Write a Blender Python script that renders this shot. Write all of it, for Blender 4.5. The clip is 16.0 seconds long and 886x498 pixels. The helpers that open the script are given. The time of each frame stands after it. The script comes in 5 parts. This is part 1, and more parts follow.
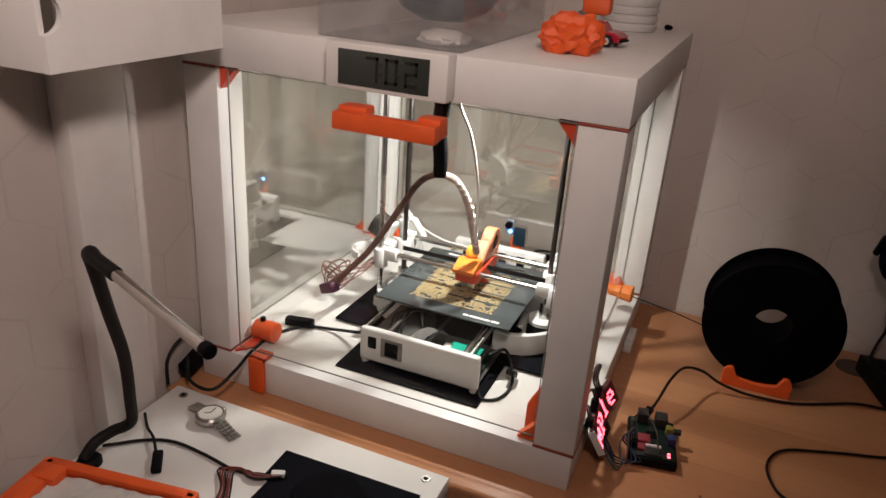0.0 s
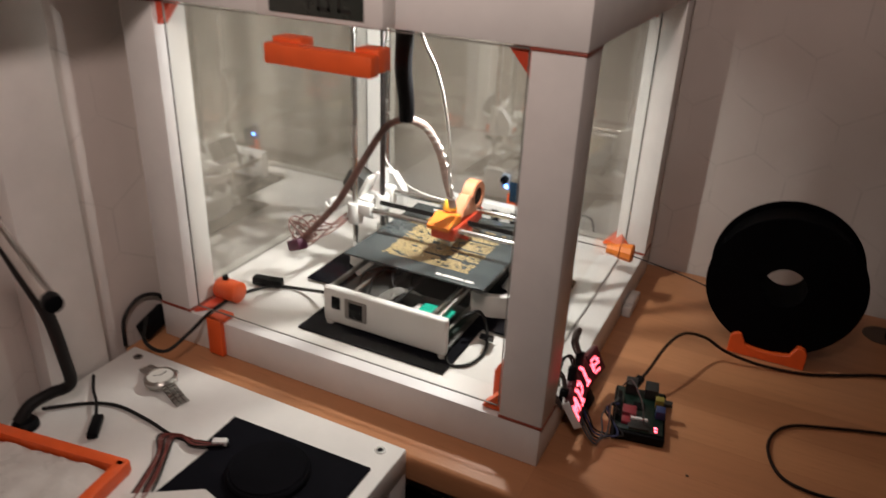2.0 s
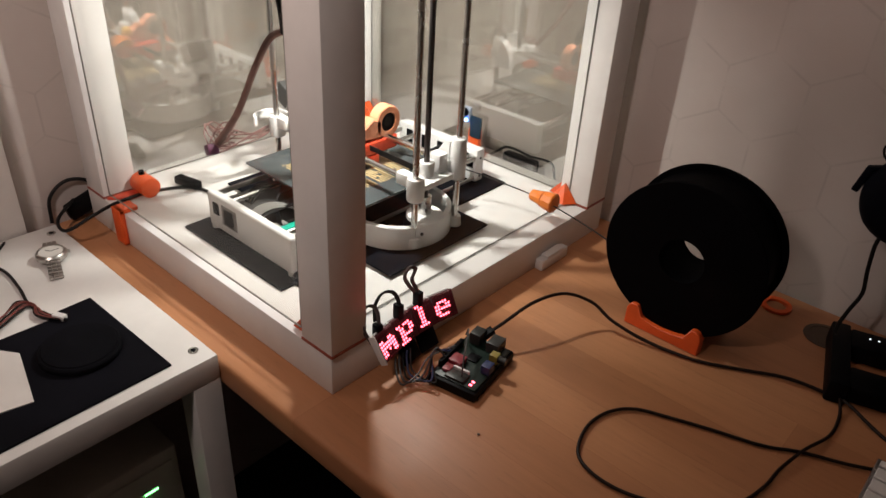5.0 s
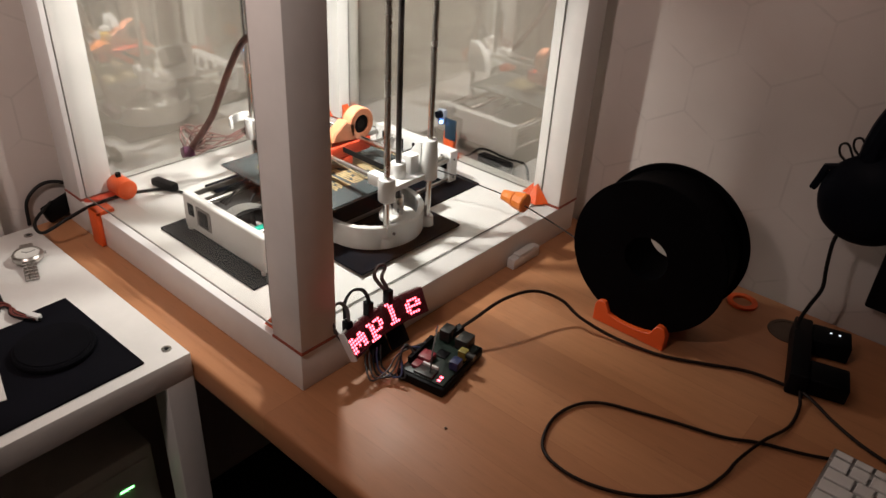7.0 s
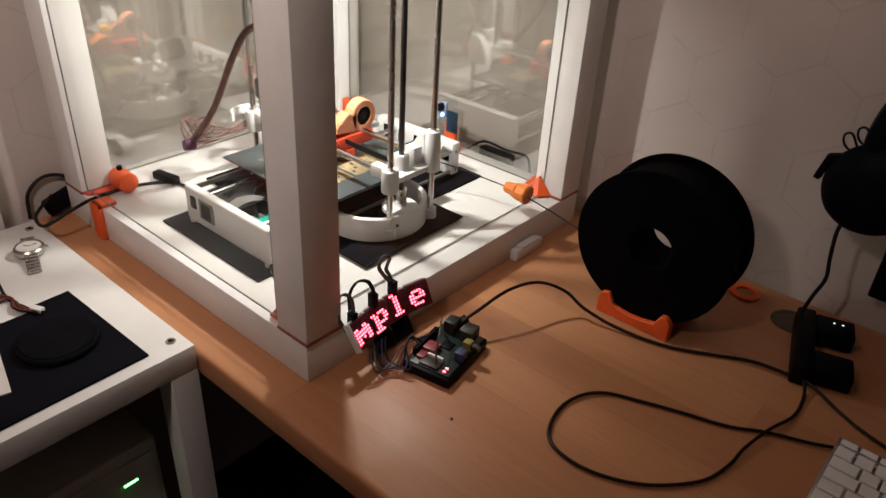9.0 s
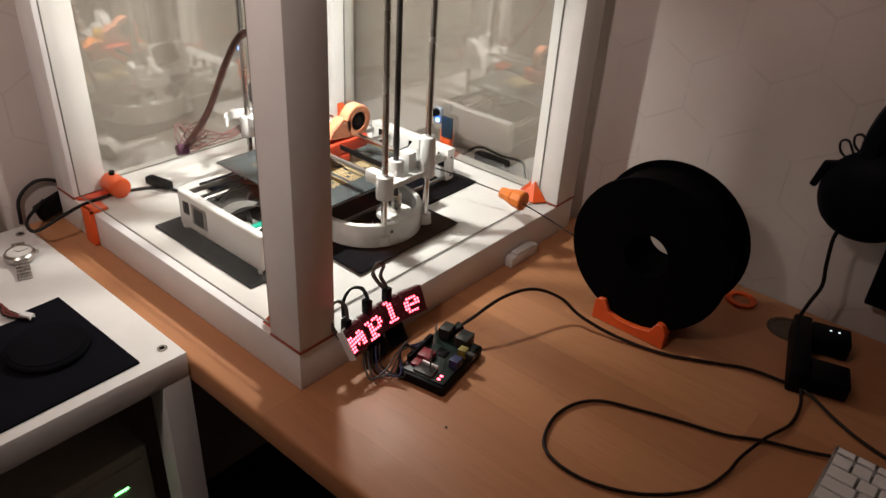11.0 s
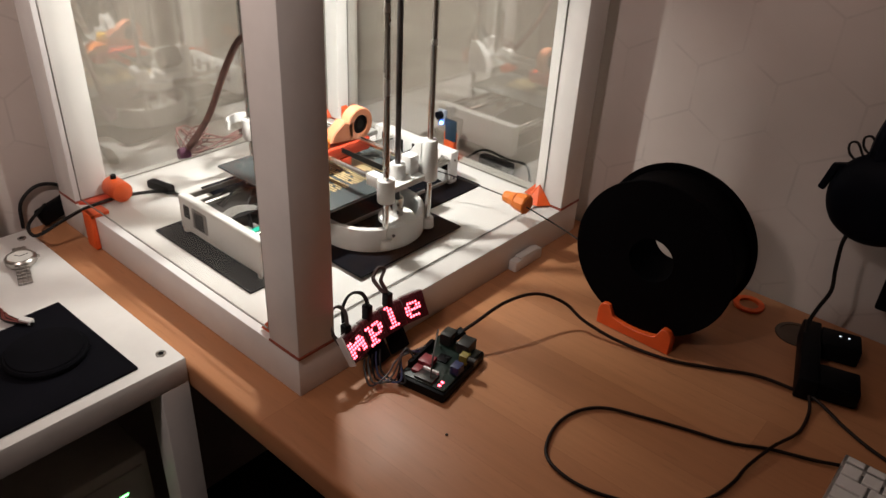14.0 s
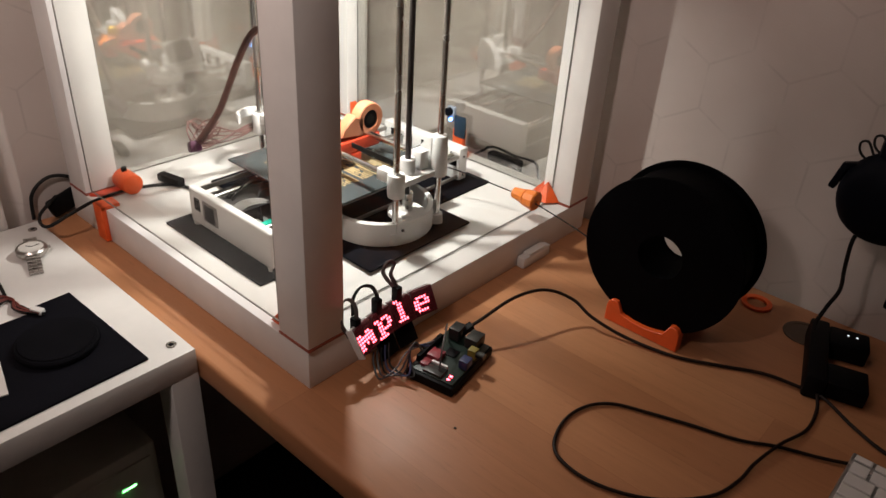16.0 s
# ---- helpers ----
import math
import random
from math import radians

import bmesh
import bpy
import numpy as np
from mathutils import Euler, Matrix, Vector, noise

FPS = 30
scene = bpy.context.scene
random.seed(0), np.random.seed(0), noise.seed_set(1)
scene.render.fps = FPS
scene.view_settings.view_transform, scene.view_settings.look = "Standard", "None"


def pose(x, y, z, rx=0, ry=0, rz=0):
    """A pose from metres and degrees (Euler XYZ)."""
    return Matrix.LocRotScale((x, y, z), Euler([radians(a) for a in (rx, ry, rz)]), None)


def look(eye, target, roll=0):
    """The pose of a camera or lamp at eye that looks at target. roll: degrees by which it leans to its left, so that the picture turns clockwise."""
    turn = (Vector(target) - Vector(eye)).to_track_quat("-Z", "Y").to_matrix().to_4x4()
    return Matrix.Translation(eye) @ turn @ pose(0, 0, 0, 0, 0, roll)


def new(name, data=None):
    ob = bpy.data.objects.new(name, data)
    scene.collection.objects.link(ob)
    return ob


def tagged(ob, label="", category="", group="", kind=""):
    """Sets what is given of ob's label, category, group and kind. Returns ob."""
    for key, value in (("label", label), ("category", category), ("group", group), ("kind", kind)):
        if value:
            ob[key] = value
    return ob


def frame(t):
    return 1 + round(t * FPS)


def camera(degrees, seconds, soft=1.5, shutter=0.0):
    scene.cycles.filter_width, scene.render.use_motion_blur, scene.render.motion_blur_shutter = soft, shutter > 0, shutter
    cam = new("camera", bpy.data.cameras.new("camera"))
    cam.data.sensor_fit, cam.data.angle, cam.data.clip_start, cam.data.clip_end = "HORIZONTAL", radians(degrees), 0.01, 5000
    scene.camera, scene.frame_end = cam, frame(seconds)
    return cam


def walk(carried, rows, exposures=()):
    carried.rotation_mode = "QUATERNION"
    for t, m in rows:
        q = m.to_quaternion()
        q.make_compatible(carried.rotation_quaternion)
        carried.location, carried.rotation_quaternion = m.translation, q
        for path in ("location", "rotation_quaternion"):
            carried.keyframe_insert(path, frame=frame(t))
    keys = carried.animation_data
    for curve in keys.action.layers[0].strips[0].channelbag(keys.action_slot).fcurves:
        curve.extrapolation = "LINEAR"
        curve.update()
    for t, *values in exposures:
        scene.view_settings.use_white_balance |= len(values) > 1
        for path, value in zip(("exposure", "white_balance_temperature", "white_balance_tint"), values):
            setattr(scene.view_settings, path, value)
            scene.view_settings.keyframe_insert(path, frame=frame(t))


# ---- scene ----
cam = camera(62.2, 16.0, shutter=0.5)
PATH = [
    (0, (0.1, -0.729, 0.614), (-0.57, 0.985, -0.169), 4.2),
    (0.5, (0.119, -0.699, 0.599), (-0.596, 0.992, -0.195), 3.2),
    (1, (0.127, -0.683, 0.592), (-0.622, 0.989, -0.21), 3.1),
    (1.5, (0.137, -0.659, 0.585), (-0.647, 0.991, -0.229), 2.8),
    (2, (0.169, -0.618, 0.567), (-0.606, 1.008, -0.301), 2.5),
    (2.5, (0.22, -0.531, 0.555), (-0.55, 1.026, -0.435), 1.0),
    (3, (0.282, -0.421, 0.56), (-0.499, 1.091, -0.491), 3.6),
    (3.2, (0.313, -0.389, 0.559), (-0.515, 1.08, -0.516), 2.6),
    (5.3, (0.489, -0.387, 0.56), (-0.627, 0.912, -0.473), 3.6),
    (5.5, (0.497, -0.388, 0.561), (-0.604, 0.929, -0.465), 3.5),
    (6, (0.51, -0.383, 0.562), (-0.583, 0.944, -0.46), 3.4),
    (6.5, (0.51, -0.386, 0.562), (-0.583, 0.944, -0.455), 3.4),
    (7, (0.508, -0.383, 0.563), (-0.59, 0.94, -0.458), 3.4),
    (7.5, (0.504, -0.385, 0.562), (-0.599, 0.931, -0.464), 3.1),
    (8, (0.5, -0.389, 0.56), (-0.596, 0.931, -0.467), 3.7),
    (8.5, (0.497, -0.389, 0.556), (-0.591, 0.937, -0.472), 3.7),
    (9, (0.502, -0.391, 0.557), (-0.584, 0.936, -0.473), 3.4),
    (11.5, (0.498, -0.385, 0.555), (-0.579, 0.959, -0.462), 3.9),
    (12, (0.5, -0.385, 0.555), (-0.573, 0.96, -0.463), 4.1),
    (12.5, (0.502, -0.385, 0.554), (-0.578, 0.957, -0.462), 3.9),
    (13, (0.501, -0.381, 0.556), (-0.584, 0.955, -0.462), 3.6),
    (13.5, (0.502, -0.377, 0.557), (-0.584, 0.959, -0.462), 3.9),
    (14, (0.499, -0.371, 0.552), (-0.605, 0.954, -0.461), 3.2),
    (14.5, (0.496, -0.374, 0.554), (-0.61, 0.947, -0.461), 3.5),
    (15, (0.499, -0.377, 0.555), (-0.61, 0.943, -0.46), 3.6),
    (15.5, (0.497, -0.379, 0.55), (-0.611, 0.942, -0.463), 3.6),
    (16, (0.497, -0.38, 0.548), (-0.613, 0.939, -0.466), 3.7),
]
walk(cam, [(t, look(eye, target, roll)) for t, eye, target, roll in PATH],
     exposures=[(0, -0.26), (1.5, -0.26), (2.5, -0.38), (3.2, -0.36), (5.3, 0.0), (16, 0.0)])

# ---- light ----
world = bpy.data.worlds.new("room_world")
scene.world = world
world.use_nodes = True
world.node_tree.nodes["Background"].inputs[0].default_value = (0.02, 0.018, 0.016, 1)
world.node_tree.nodes["Background"].inputs[1].default_value = 1.0
scene.view_settings.exposure = 0.0


def lamp(name, kind, m, watts, color, size=0.1, size_y=None, spot=None):
    data = bpy.data.lights.new(name, kind)
    data.energy, data.color = watts, color
    if kind == "AREA":
        data.shape = "RECTANGLE"
        data.size, data.size_y = size, size_y or size
    else:
        data.shadow_soft_size = size
    if spot:
        data.spot_size, data.spot_blend = radians(spot[0]), spot[1]
    ob = new(name, data)
    ob.matrix_world = m
    return ob


ROOM_LAMP = (0.12, -0.67, 0.96)
lamp("room_lamp_light", "AREA", look(ROOM_LAMP, (-0.58, -0.17, 1.13)), 8.8, (1.0, 0.815, 0.745), 0.14)
lamp("led_light", "AREA", look((-0.205, 0.212, 0.428), (-0.400, 0.330, 0.0)), 3.1, (1.0, 0.98, 0.945), 0.04, 0.012)


# ---- materials ----
def nodes_of(name):
    m = bpy.data.materials.new(name)
    m.use_nodes = True
    nt = m.node_tree
    return m, nt, nt.nodes["Principled BSDF"]


def link(nt, a, b):
    nt.links.new(a, b)


def math_node(nt, op, a, b=None, c=None):
    n = nt.nodes.new("ShaderNodeMath")
    n.operation = op
    for i, v in enumerate((a, b, c)):
        if v is None:
            continue
        if isinstance(v, (int, float)):
            n.inputs[i].default_value = v
        else:
            link(nt, v, n.inputs[i])
    return n.outputs[0]


def noise_tex(nt, scale, detail=4, rough=0.6, stretch=None):
    co = nt.nodes.new("ShaderNodeNewGeometry").outputs["Position"]
    if stretch:
        mp = nt.nodes.new("ShaderNodeMapping")
        mp.inputs["Scale"].default_value = stretch
        link(nt, co, mp.inputs[0])
        co = mp.outputs[0]
    n = nt.nodes.new("ShaderNodeTexNoise")
    n.inputs["Scale"].default_value, n.inputs["Detail"].default_value, n.inputs["Roughness"].default_value = scale, detail, rough
    link(nt, co, n.inputs["Vector"])
    return n.outputs["Fac"]


def mix_col(nt, fac, a, b, kind="MIX"):
    n = nt.nodes.new("ShaderNodeMix")
    n.data_type, n.blend_type = "RGBA", kind
    for i, v in ((0, fac), (6, a), (7, b)):
        if isinstance(v, (int, float)):
            n.inputs[i].default_value = v
        elif isinstance(v, tuple):
            n.inputs[i].default_value = (*v[:3], 1)
        else:
            link(nt, v, n.inputs[i])
    return n.outputs[2]


def ramp(nt, fac, lo, hi):
    n = nt.nodes.new("ShaderNodeMapRange")
    n.inputs[1].default_value, n.inputs[2].default_value = lo, hi
    link(nt, fac, n.inputs[0])
    return n.outputs[0]


def surface(name, color, rough=0.5, metal=0.0, vary=0.12, grain=180.0, blotch=14.0, bump=0.15, coat=0.0, stretch=None, spec=0.5):
    """A painted, printed or metal surface with blotches and fine grain."""
    m, nt, p = nodes_of(name)
    fine = noise_tex(nt, grain, 3, 0.6, stretch)
    big = noise_tex(nt, blotch, 4, 0.6)
    dark = tuple(c * (1 - vary) for c in color)
    light = tuple(min(1, c * (1 + vary * 0.6)) for c in color)
    col = mix_col(nt, ramp(nt, big, 0.35, 0.65), dark, light)
    col = mix_col(nt, math_node(nt, "MULTIPLY", fine, vary), col, tuple(c * 0.6 for c in color))
    link(nt, col, p.inputs["Base Color"])
    p.inputs["Metallic"].default_value = metal
    p.inputs["Specular IOR Level"].default_value = spec
    r = math_node(nt, "MULTIPLY_ADD", big, 0.25, rough - 0.12)
    link(nt, r, p.inputs["Roughness"])
    p.inputs["Coat Weight"].default_value = coat
    if bump:
        b = nt.nodes.new("ShaderNodeBump")
        b.inputs["Strength"].default_value, b.inputs["Distance"].default_value = bump, 0.0006
        link(nt, fine, b.inputs["Height"])
        link(nt, b.outputs[0], p.inputs["Normal"])
    return m


def printed(name, color, rough=0.42, pitch=15000.0):
    """Printed plastic with fine horizontal layer lines."""
    m, nt, p = nodes_of(name)
    geo = nt.nodes.new("ShaderNodeNewGeometry").outputs["Position"]
    sep = nt.nodes.new("ShaderNodeSeparateXYZ")
    link(nt, geo, sep.inputs[0])
    wave = math_node(nt, "SINE", math_node(nt, "MULTIPLY", sep.outputs[2], pitch))
    big = noise_tex(nt, 30, 3)
    col = mix_col(nt, ramp(nt, big, 0.3, 0.7), tuple(c * 0.86 for c in color), color)
    link(nt, col, p.inputs["Base Color"])
    p.inputs["Roughness"].default_value = rough
    b = nt.nodes.new("ShaderNodeBump")
    b.inputs["Strength"].default_value, b.inputs["Distance"].default_value = 0.3, 0.0001
    link(nt, wave, b.inputs["Height"])
    link(nt, b.outputs[0], p.inputs["Normal"])
    return m


def glow(name, color, strength):
    m, nt, p = nodes_of(name)
    p.inputs["Base Color"].default_value = (*color, 1)
    p.inputs["Emission Color"].default_value = (*color, 1)
    p.inputs["Emission Strength"].default_value = strength
    return m


def clear(name, tint=(0.97, 0.97, 0.95), ior=1.49, haze=0.0, gain=1.0):
    """Clear sheet plastic: sees through, with a sharp reflection that grows at grazing angles."""
    m = bpy.data.materials.new(name)
    m.use_nodes = True
    nt = m.node_tree
    nt.nodes.clear()
    out = nt.nodes.new("ShaderNodeOutputMaterial")
    tr, gl, lw, mx = (nt.nodes.new("ShaderNode" + k) for k in ("BsdfTransparent", "BsdfGlossy", "LayerWeight", "MixShader"))
    tr.inputs[0].default_value = (*tint, 1)
    gl.inputs["Roughness"].default_value = 0.015
    f0 = ((ior - 1) / (ior + 1)) ** 2
    curve = math_node(nt, "POWER", lw.outputs["Facing"], 4.0)
    link(nt, math_node(nt, "MULTIPLY", math_node(nt, "MULTIPLY_ADD", curve, 1 - f0, f0), gain), mx.inputs[0])
    link(nt, tr.outputs[0], mx.inputs[1])
    link(nt, gl.outputs[0], mx.inputs[2])
    last = mx.outputs[0]
    if haze:
        df, m2 = nt.nodes.new("ShaderNodeBsdfDiffuse"), nt.nodes.new("ShaderNodeMixShader")
        df.inputs[0].default_value = (0.8, 0.8, 0.8, 1)
        n = noise_tex(nt, 25, 4)
        link(nt, math_node(nt, "MULTIPLY", n, haze * 2), m2.inputs[0])
        link(nt, last, m2.inputs[1])
        link(nt, df.outputs[0], m2.inputs[2])
        last = m2.outputs[0]
    link(nt, last, out.inputs[0])
    return m


def wallpaper(name, axis):
    """Pale paper printed with a honeycomb of thin grey lines and fine hatching."""
    m, nt, p = nodes_of(name)
    geo = nt.nodes.new("ShaderNodeNewGeometry").outputs["Position"]
    sep = nt.nodes.new("ShaderNodeSeparateXYZ")
    link(nt, geo, sep.inputs[0])
    size = 0.105
    u = math_node(nt, "DIVIDE", sep.outputs[axis], size)
    v = math_node(nt, "DIVIDE", sep.outputs[2], size)
    u, v = math_node(nt, "ADD", u, 20.3), math_node(nt, "ADD", v, 20.1)
    s3 = math.sqrt(3)

    def cell(off):
        a = math_node(nt, "SUBTRACT", math_node(nt, "MODULO", math_node(nt, "ADD", u, off), 1.0), 0.5)
        b = math_node(nt, "SUBTRACT", math_node(nt, "MODULO", math_node(nt, "ADD", v, off * s3), s3), s3 / 2)
        return a, b, math_node(nt, "ADD", math_node(nt, "MULTIPLY", a, a), math_node(nt, "MULTIPLY", b, b))

    a0, b0, d0 = cell(0.0)
    a1, b1, d1 = cell(0.5)

    def edge(a, b):
        x, y = math_node(nt, "ABSOLUTE", a), math_node(nt, "ABSOLUTE", b)
        return math_node(nt, "MAXIMUM", x, math_node(nt, "ADD", math_node(nt, "MULTIPLY", x, 0.5), math_node(nt, "MULTIPLY", y, s3 / 2)))

    near = math_node(nt, "LESS_THAN", d0, d1)
    e = math_node(nt, "ADD", math_node(nt, "MULTIPLY", near, edge(a0, b0)), math_node(nt, "MULTIPLY", math_node(nt, "SUBTRACT", 1.0, near), edge(a1, b1)))
    line = ramp(nt, e, 0.478, 0.494)
    hatch = math_node(nt, "SINE", math_node(nt, "MULTIPLY", math_node(nt, "ADD", sep.outputs[2], math_node(nt, "MULTIPLY", sep.outputs[axis], 0.25)), 1500.0))
    big = noise_tex(nt, 5, 4)
    base = mix_col(nt, ramp(nt, big, 0.3, 0.7), (0.50, 0.44, 0.405), (0.56, 0.50, 0.465))
    base = mix_col(nt, math_node(nt, "MULTIPLY", ramp(nt, hatch, 0.2, 1.0), 0.04), base, (0.42, 0.37, 0.33))
    broken = ramp(nt, noise_tex(nt, 22, 3), 0.36, 0.6)
    col = mix_col(nt, math_node(nt, "MULTIPLY", line, math_node(nt, "MULTIPLY", broken, 0.27)), base, (0.30, 0.265, 0.24))
    link(nt, col, p.inputs["Base Color"])
    p.inputs["Roughness"].default_value = 0.7
    p.inputs["Specular IOR Level"].default_value = 0.25
    b = nt.nodes.new("ShaderNodeBump")
    b.inputs["Strength"].default_value, b.inputs["Distance"].default_value = 0.25, 0.0006
    link(nt, math_node(nt, "ADD", math_node(nt, "MULTIPLY", hatch, 0.12), math_node(nt, "MULTIPLY", line, -0.5)), b.inputs["Height"])
    link(nt, b.outputs[0], p.inputs["Normal"])
    return m


def beech(name):
    """Oiled beech staves running along x, each with its own tone."""
    m, nt, p = nodes_of(name)
    geo = nt.nodes.new("ShaderNodeNewGeometry").outputs["Position"]
    br = nt.nodes.new("ShaderNodeTexBrick")
    br.offset, br.squash = 0.37, 1.0
    for k, v in (("Scale", 1.0), ("Mortar Size", 0.0006), ("Mortar Smooth", 0.3), ("Bias", 0.0), ("Brick Width", 0.62), ("Row Height", 0.066)):
        br.inputs[k].default_value = v
    br.inputs["Color1"].default_value = (0.45, 0.200, 0.094, 1)
    br.inputs["Color2"].default_value = (0.53, 0.245, 0.117, 1)
    br.inputs["Mortar"].default_value = (0.42, 0.185, 0.086, 1)
    link(nt, geo, br.inputs["Vector"])
    fibre = noise_tex(nt, 60, 5, 0.65, (0.06, 1.0, 1.0))
    fleck = noise_tex(nt, 260, 2, 0.5, (0.12, 1.0, 1.0))
    col = mix_col(nt, math_node(nt, "MULTIPLY", ramp(nt, fibre, 0.35, 0.7), 0.26), br.outputs[0], (0.25, 0.115, 0.05))
    col = mix_col(nt, math_node(nt, "MULTIPLY", ramp(nt, fleck, 0.6, 0.75), 0.25), col, (0.22, 0.11, 0.05))
    link(nt, col, p.inputs["Base Color"])
    link(nt, math_node(nt, "MULTIPLY_ADD", noise_tex(nt, 9, 4), 0.25, 0.28), p.inputs["Roughness"])
    p.inputs["Specular IOR Level"].default_value = 0.3
    b = nt.nodes.new("ShaderNodeBump")
    b.inputs["Strength"].default_value, b.inputs["Distance"].default_value = 0.2, 0.0005
    link(nt, fibre, b.inputs["Height"])
    link(nt, b.outputs[0], p.inputs["Normal"])
    return m


WHITE = surface("white_laminate", (0.76, 0.74, 0.715), 0.42, vary=0.05, bump=0.05)
PAPER_Y = wallpaper("wallpaper_back", 0)
PAPER_X = wallpaper("wallpaper_side", 1)
TRIM = surface("white_trim_paint", (0.72, 0.69, 0.66), 0.45, vary=0.06, bump=0.08)
BEECH = beech("oiled_beech")
# near-black: the shade below the desk is put into this floor colour
DARK = surface("shade_black_floor", (0.03, 0.025, 0.022), 0.8)
CEIL = surface("ceiling_paint", (0.75, 0.72, 0.68), 0.8)
ORANGE = printed("orange_print", (0.85, 0.115, 0.02))
RED_ORANGE = printed("red_orange_print", (0.72, 0.075, 0.03))
DULL_RED = printed("dull_red_print", (0.30, 0.065, 0.04))
AMBER = printed("amber_print", (0.88, 0.24, 0.025))
WPRINT = printed("white_print", (0.80, 0.79, 0.775))
BLACK = surface("black_plastic", (0.004, 0.004, 0.005), 0.5, vary=0.3, spec=0.1)
SPOOLBLACK = surface("matt_black_spool", (0.0018, 0.0018, 0.0025), 0.65, vary=0.3, spec=0.04)
NAVY = surface("dark_navy_plastic", (0.004, 0.005, 0.009), 0.5, vary=0.3, spec=0.05)
RUBBER = surface("black_rubber", (0.009, 0.0085, 0.0085), 0.6, vary=0.25, spec=0.25)
FOAM = surface("black_foam", (0.006, 0.006, 0.008), 0.85, vary=0.3, grain=700, bump=0.6, spec=0.04)
MATBLACK = surface("black_sheet", (0.006, 0.006, 0.009), 0.75, vary=0.25, grain=400, bump=0.3, spec=0.05)
STEEL = surface("steel_rod", (0.62, 0.61, 0.59), 0.25, 1.0, vary=0.15, grain=400)
CHROME = surface("chrome_tube", (0.72, 0.71, 0.69), 0.2, 1.0, vary=0.1)
SCREW = surface("black_steel_screw", (0.12, 0.11, 0.11), 0.38, 1.0, vary=0.3, grain=900, bump=0.8)
BED = surface("grey_print_bed", (0.062, 0.074, 0.078), 0.24, vary=0.15, grain=300)
GOLD = surface("printed_gold_marks", (0.52, 0.38, 0.17), 0.5, vary=0.2)
GREENPCB = surface("green_board", (0.003, 0.015, 0.010), 0.4, vary=0.2)
TEAL = surface("teal_board", (0.01, 0.42, 0.29), 0.38, vary=0.15)
ACRYL = clear("clear_acrylic", gain=4.2)
DOOR_ACRYL = clear("clear_door_acrylic", gain=0.3)
BOXPLASTIC = clear("cloudy_storage_plastic", (0.93, 0.93, 0.93), 1.4, haze=0.07)
EDGE = surface("acrylic_edge", (0.20, 0.19, 0.17), 0.3, vary=0.1)


# ---- building blocks ----
BASES = {}


def thing(name, label, category, base, group="", kind="", shift=(0, 0, 0)):
    """An empty carrying a thing's parts; shift moves the whole thing from where its parts are drawn."""
    ob = new(name)
    ob.location = Vector(base) + Vector(shift)
    ob.empty_display_size = 0.02
    BASES[ob.name] = Vector(base)
    return tagged(ob, label, category, group, kind)


def finish(name, bm, material, smooth=False):
    bmesh.ops.recalc_face_normals(bm, faces=bm.faces)
    xs = [v.co for v in bm.verts]
    lo = Vector((min(v.x for v in xs), min(v.y for v in xs), min(v.z for v in xs)))
    hi = Vector((max(v.x for v in xs), max(v.y for v in xs), max(v.z for v in xs)))
    base = Vector(((lo.x + hi.x) / 2, (lo.y + hi.y) / 2, lo.z))
    bmesh.ops.translate(bm, verts=bm.verts, vec=-base)
    me = bpy.data.meshes.new(name)
    bm.to_mesh(me)
    bm.free()
    me.materials.append(material)
    if smooth:
        me.shade_smooth()
        me.set_sharp_from_angle(angle=radians(35))
    ob = new(name, me)
    return ob, base


def part(name, bm, material, parent, label="", smooth=True):
    """One mesh object under a thing or a part; the bmesh is in world metres."""
    ob, base = finish(name, bm, material, smooth)
    ob.parent = parent
    ob.location = base - BASES[parent.name]
    BASES[ob.name] = base
    return tagged(ob, label) if label else ob


def solo(name, bm, material, label, category, group="", kind="", smooth=True, shift=(0, 0, 0)):
    ob, base = finish(name, bm, material, smooth)
    ob.location = base + Vector(shift)
    BASES[ob.name] = base
    return tagged(ob, label, category, group, kind)


def box(x0, x1, y0, y1, z0, z1, bevel=0.0015, bm=None, m=None, segs=2):
    own = bmesh.new()
    bmesh.ops.create_cube(own, size=1.0)
    bmesh.ops.transform(own, matrix=Matrix.Translation(((x0 + x1) / 2, (y0 + y1) / 2, (z0 + z1) / 2)) @ Matrix.Diagonal((abs(x1 - x0), abs(y1 - y0), abs(z1 - z0), 1)), verts=own.verts)
    if bevel:
        bmesh.ops.bevel(own, geom=own.edges[:], offset=bevel, segments=segs, profile=0.5, affect="EDGES")
    return merge(bm, own, m)


def merge(bm, own, m=None):
    if m is not None:
        bmesh.ops.transform(own, matrix=m, verts=own.verts)
    if bm is None:
        return own
    tmp = bpy.data.meshes.new("tmp")
    own.to_mesh(tmp)
    own.free()
    bm.from_mesh(tmp)
    bpy.data.meshes.remove(tmp)
    return bm


def rod(a, b, r, r2=None, n=20, bevel=0.0, bm=None):
    a, b = Vector(a), Vector(b)
    own = bmesh.new()
    bmesh.ops.create_cone(own, cap_ends=True, segments=n, radius1=r, radius2=r if r2 is None else r2, depth=(b - a).length)
    if bevel:
        rims = [e for e in own.edges if abs(e.verts[0].co.z - e.verts[1].co.z) < 1e-6]
        bmesh.ops.bevel(own, geom=rims, offset=bevel, segments=2, profile=0.5, affect="EDGES")
    turn = (b - a).to_track_quat("Z", "Y").to_matrix().to_4x4()
    return merge(bm, own, Matrix.Translation((a + b) / 2) @ turn)


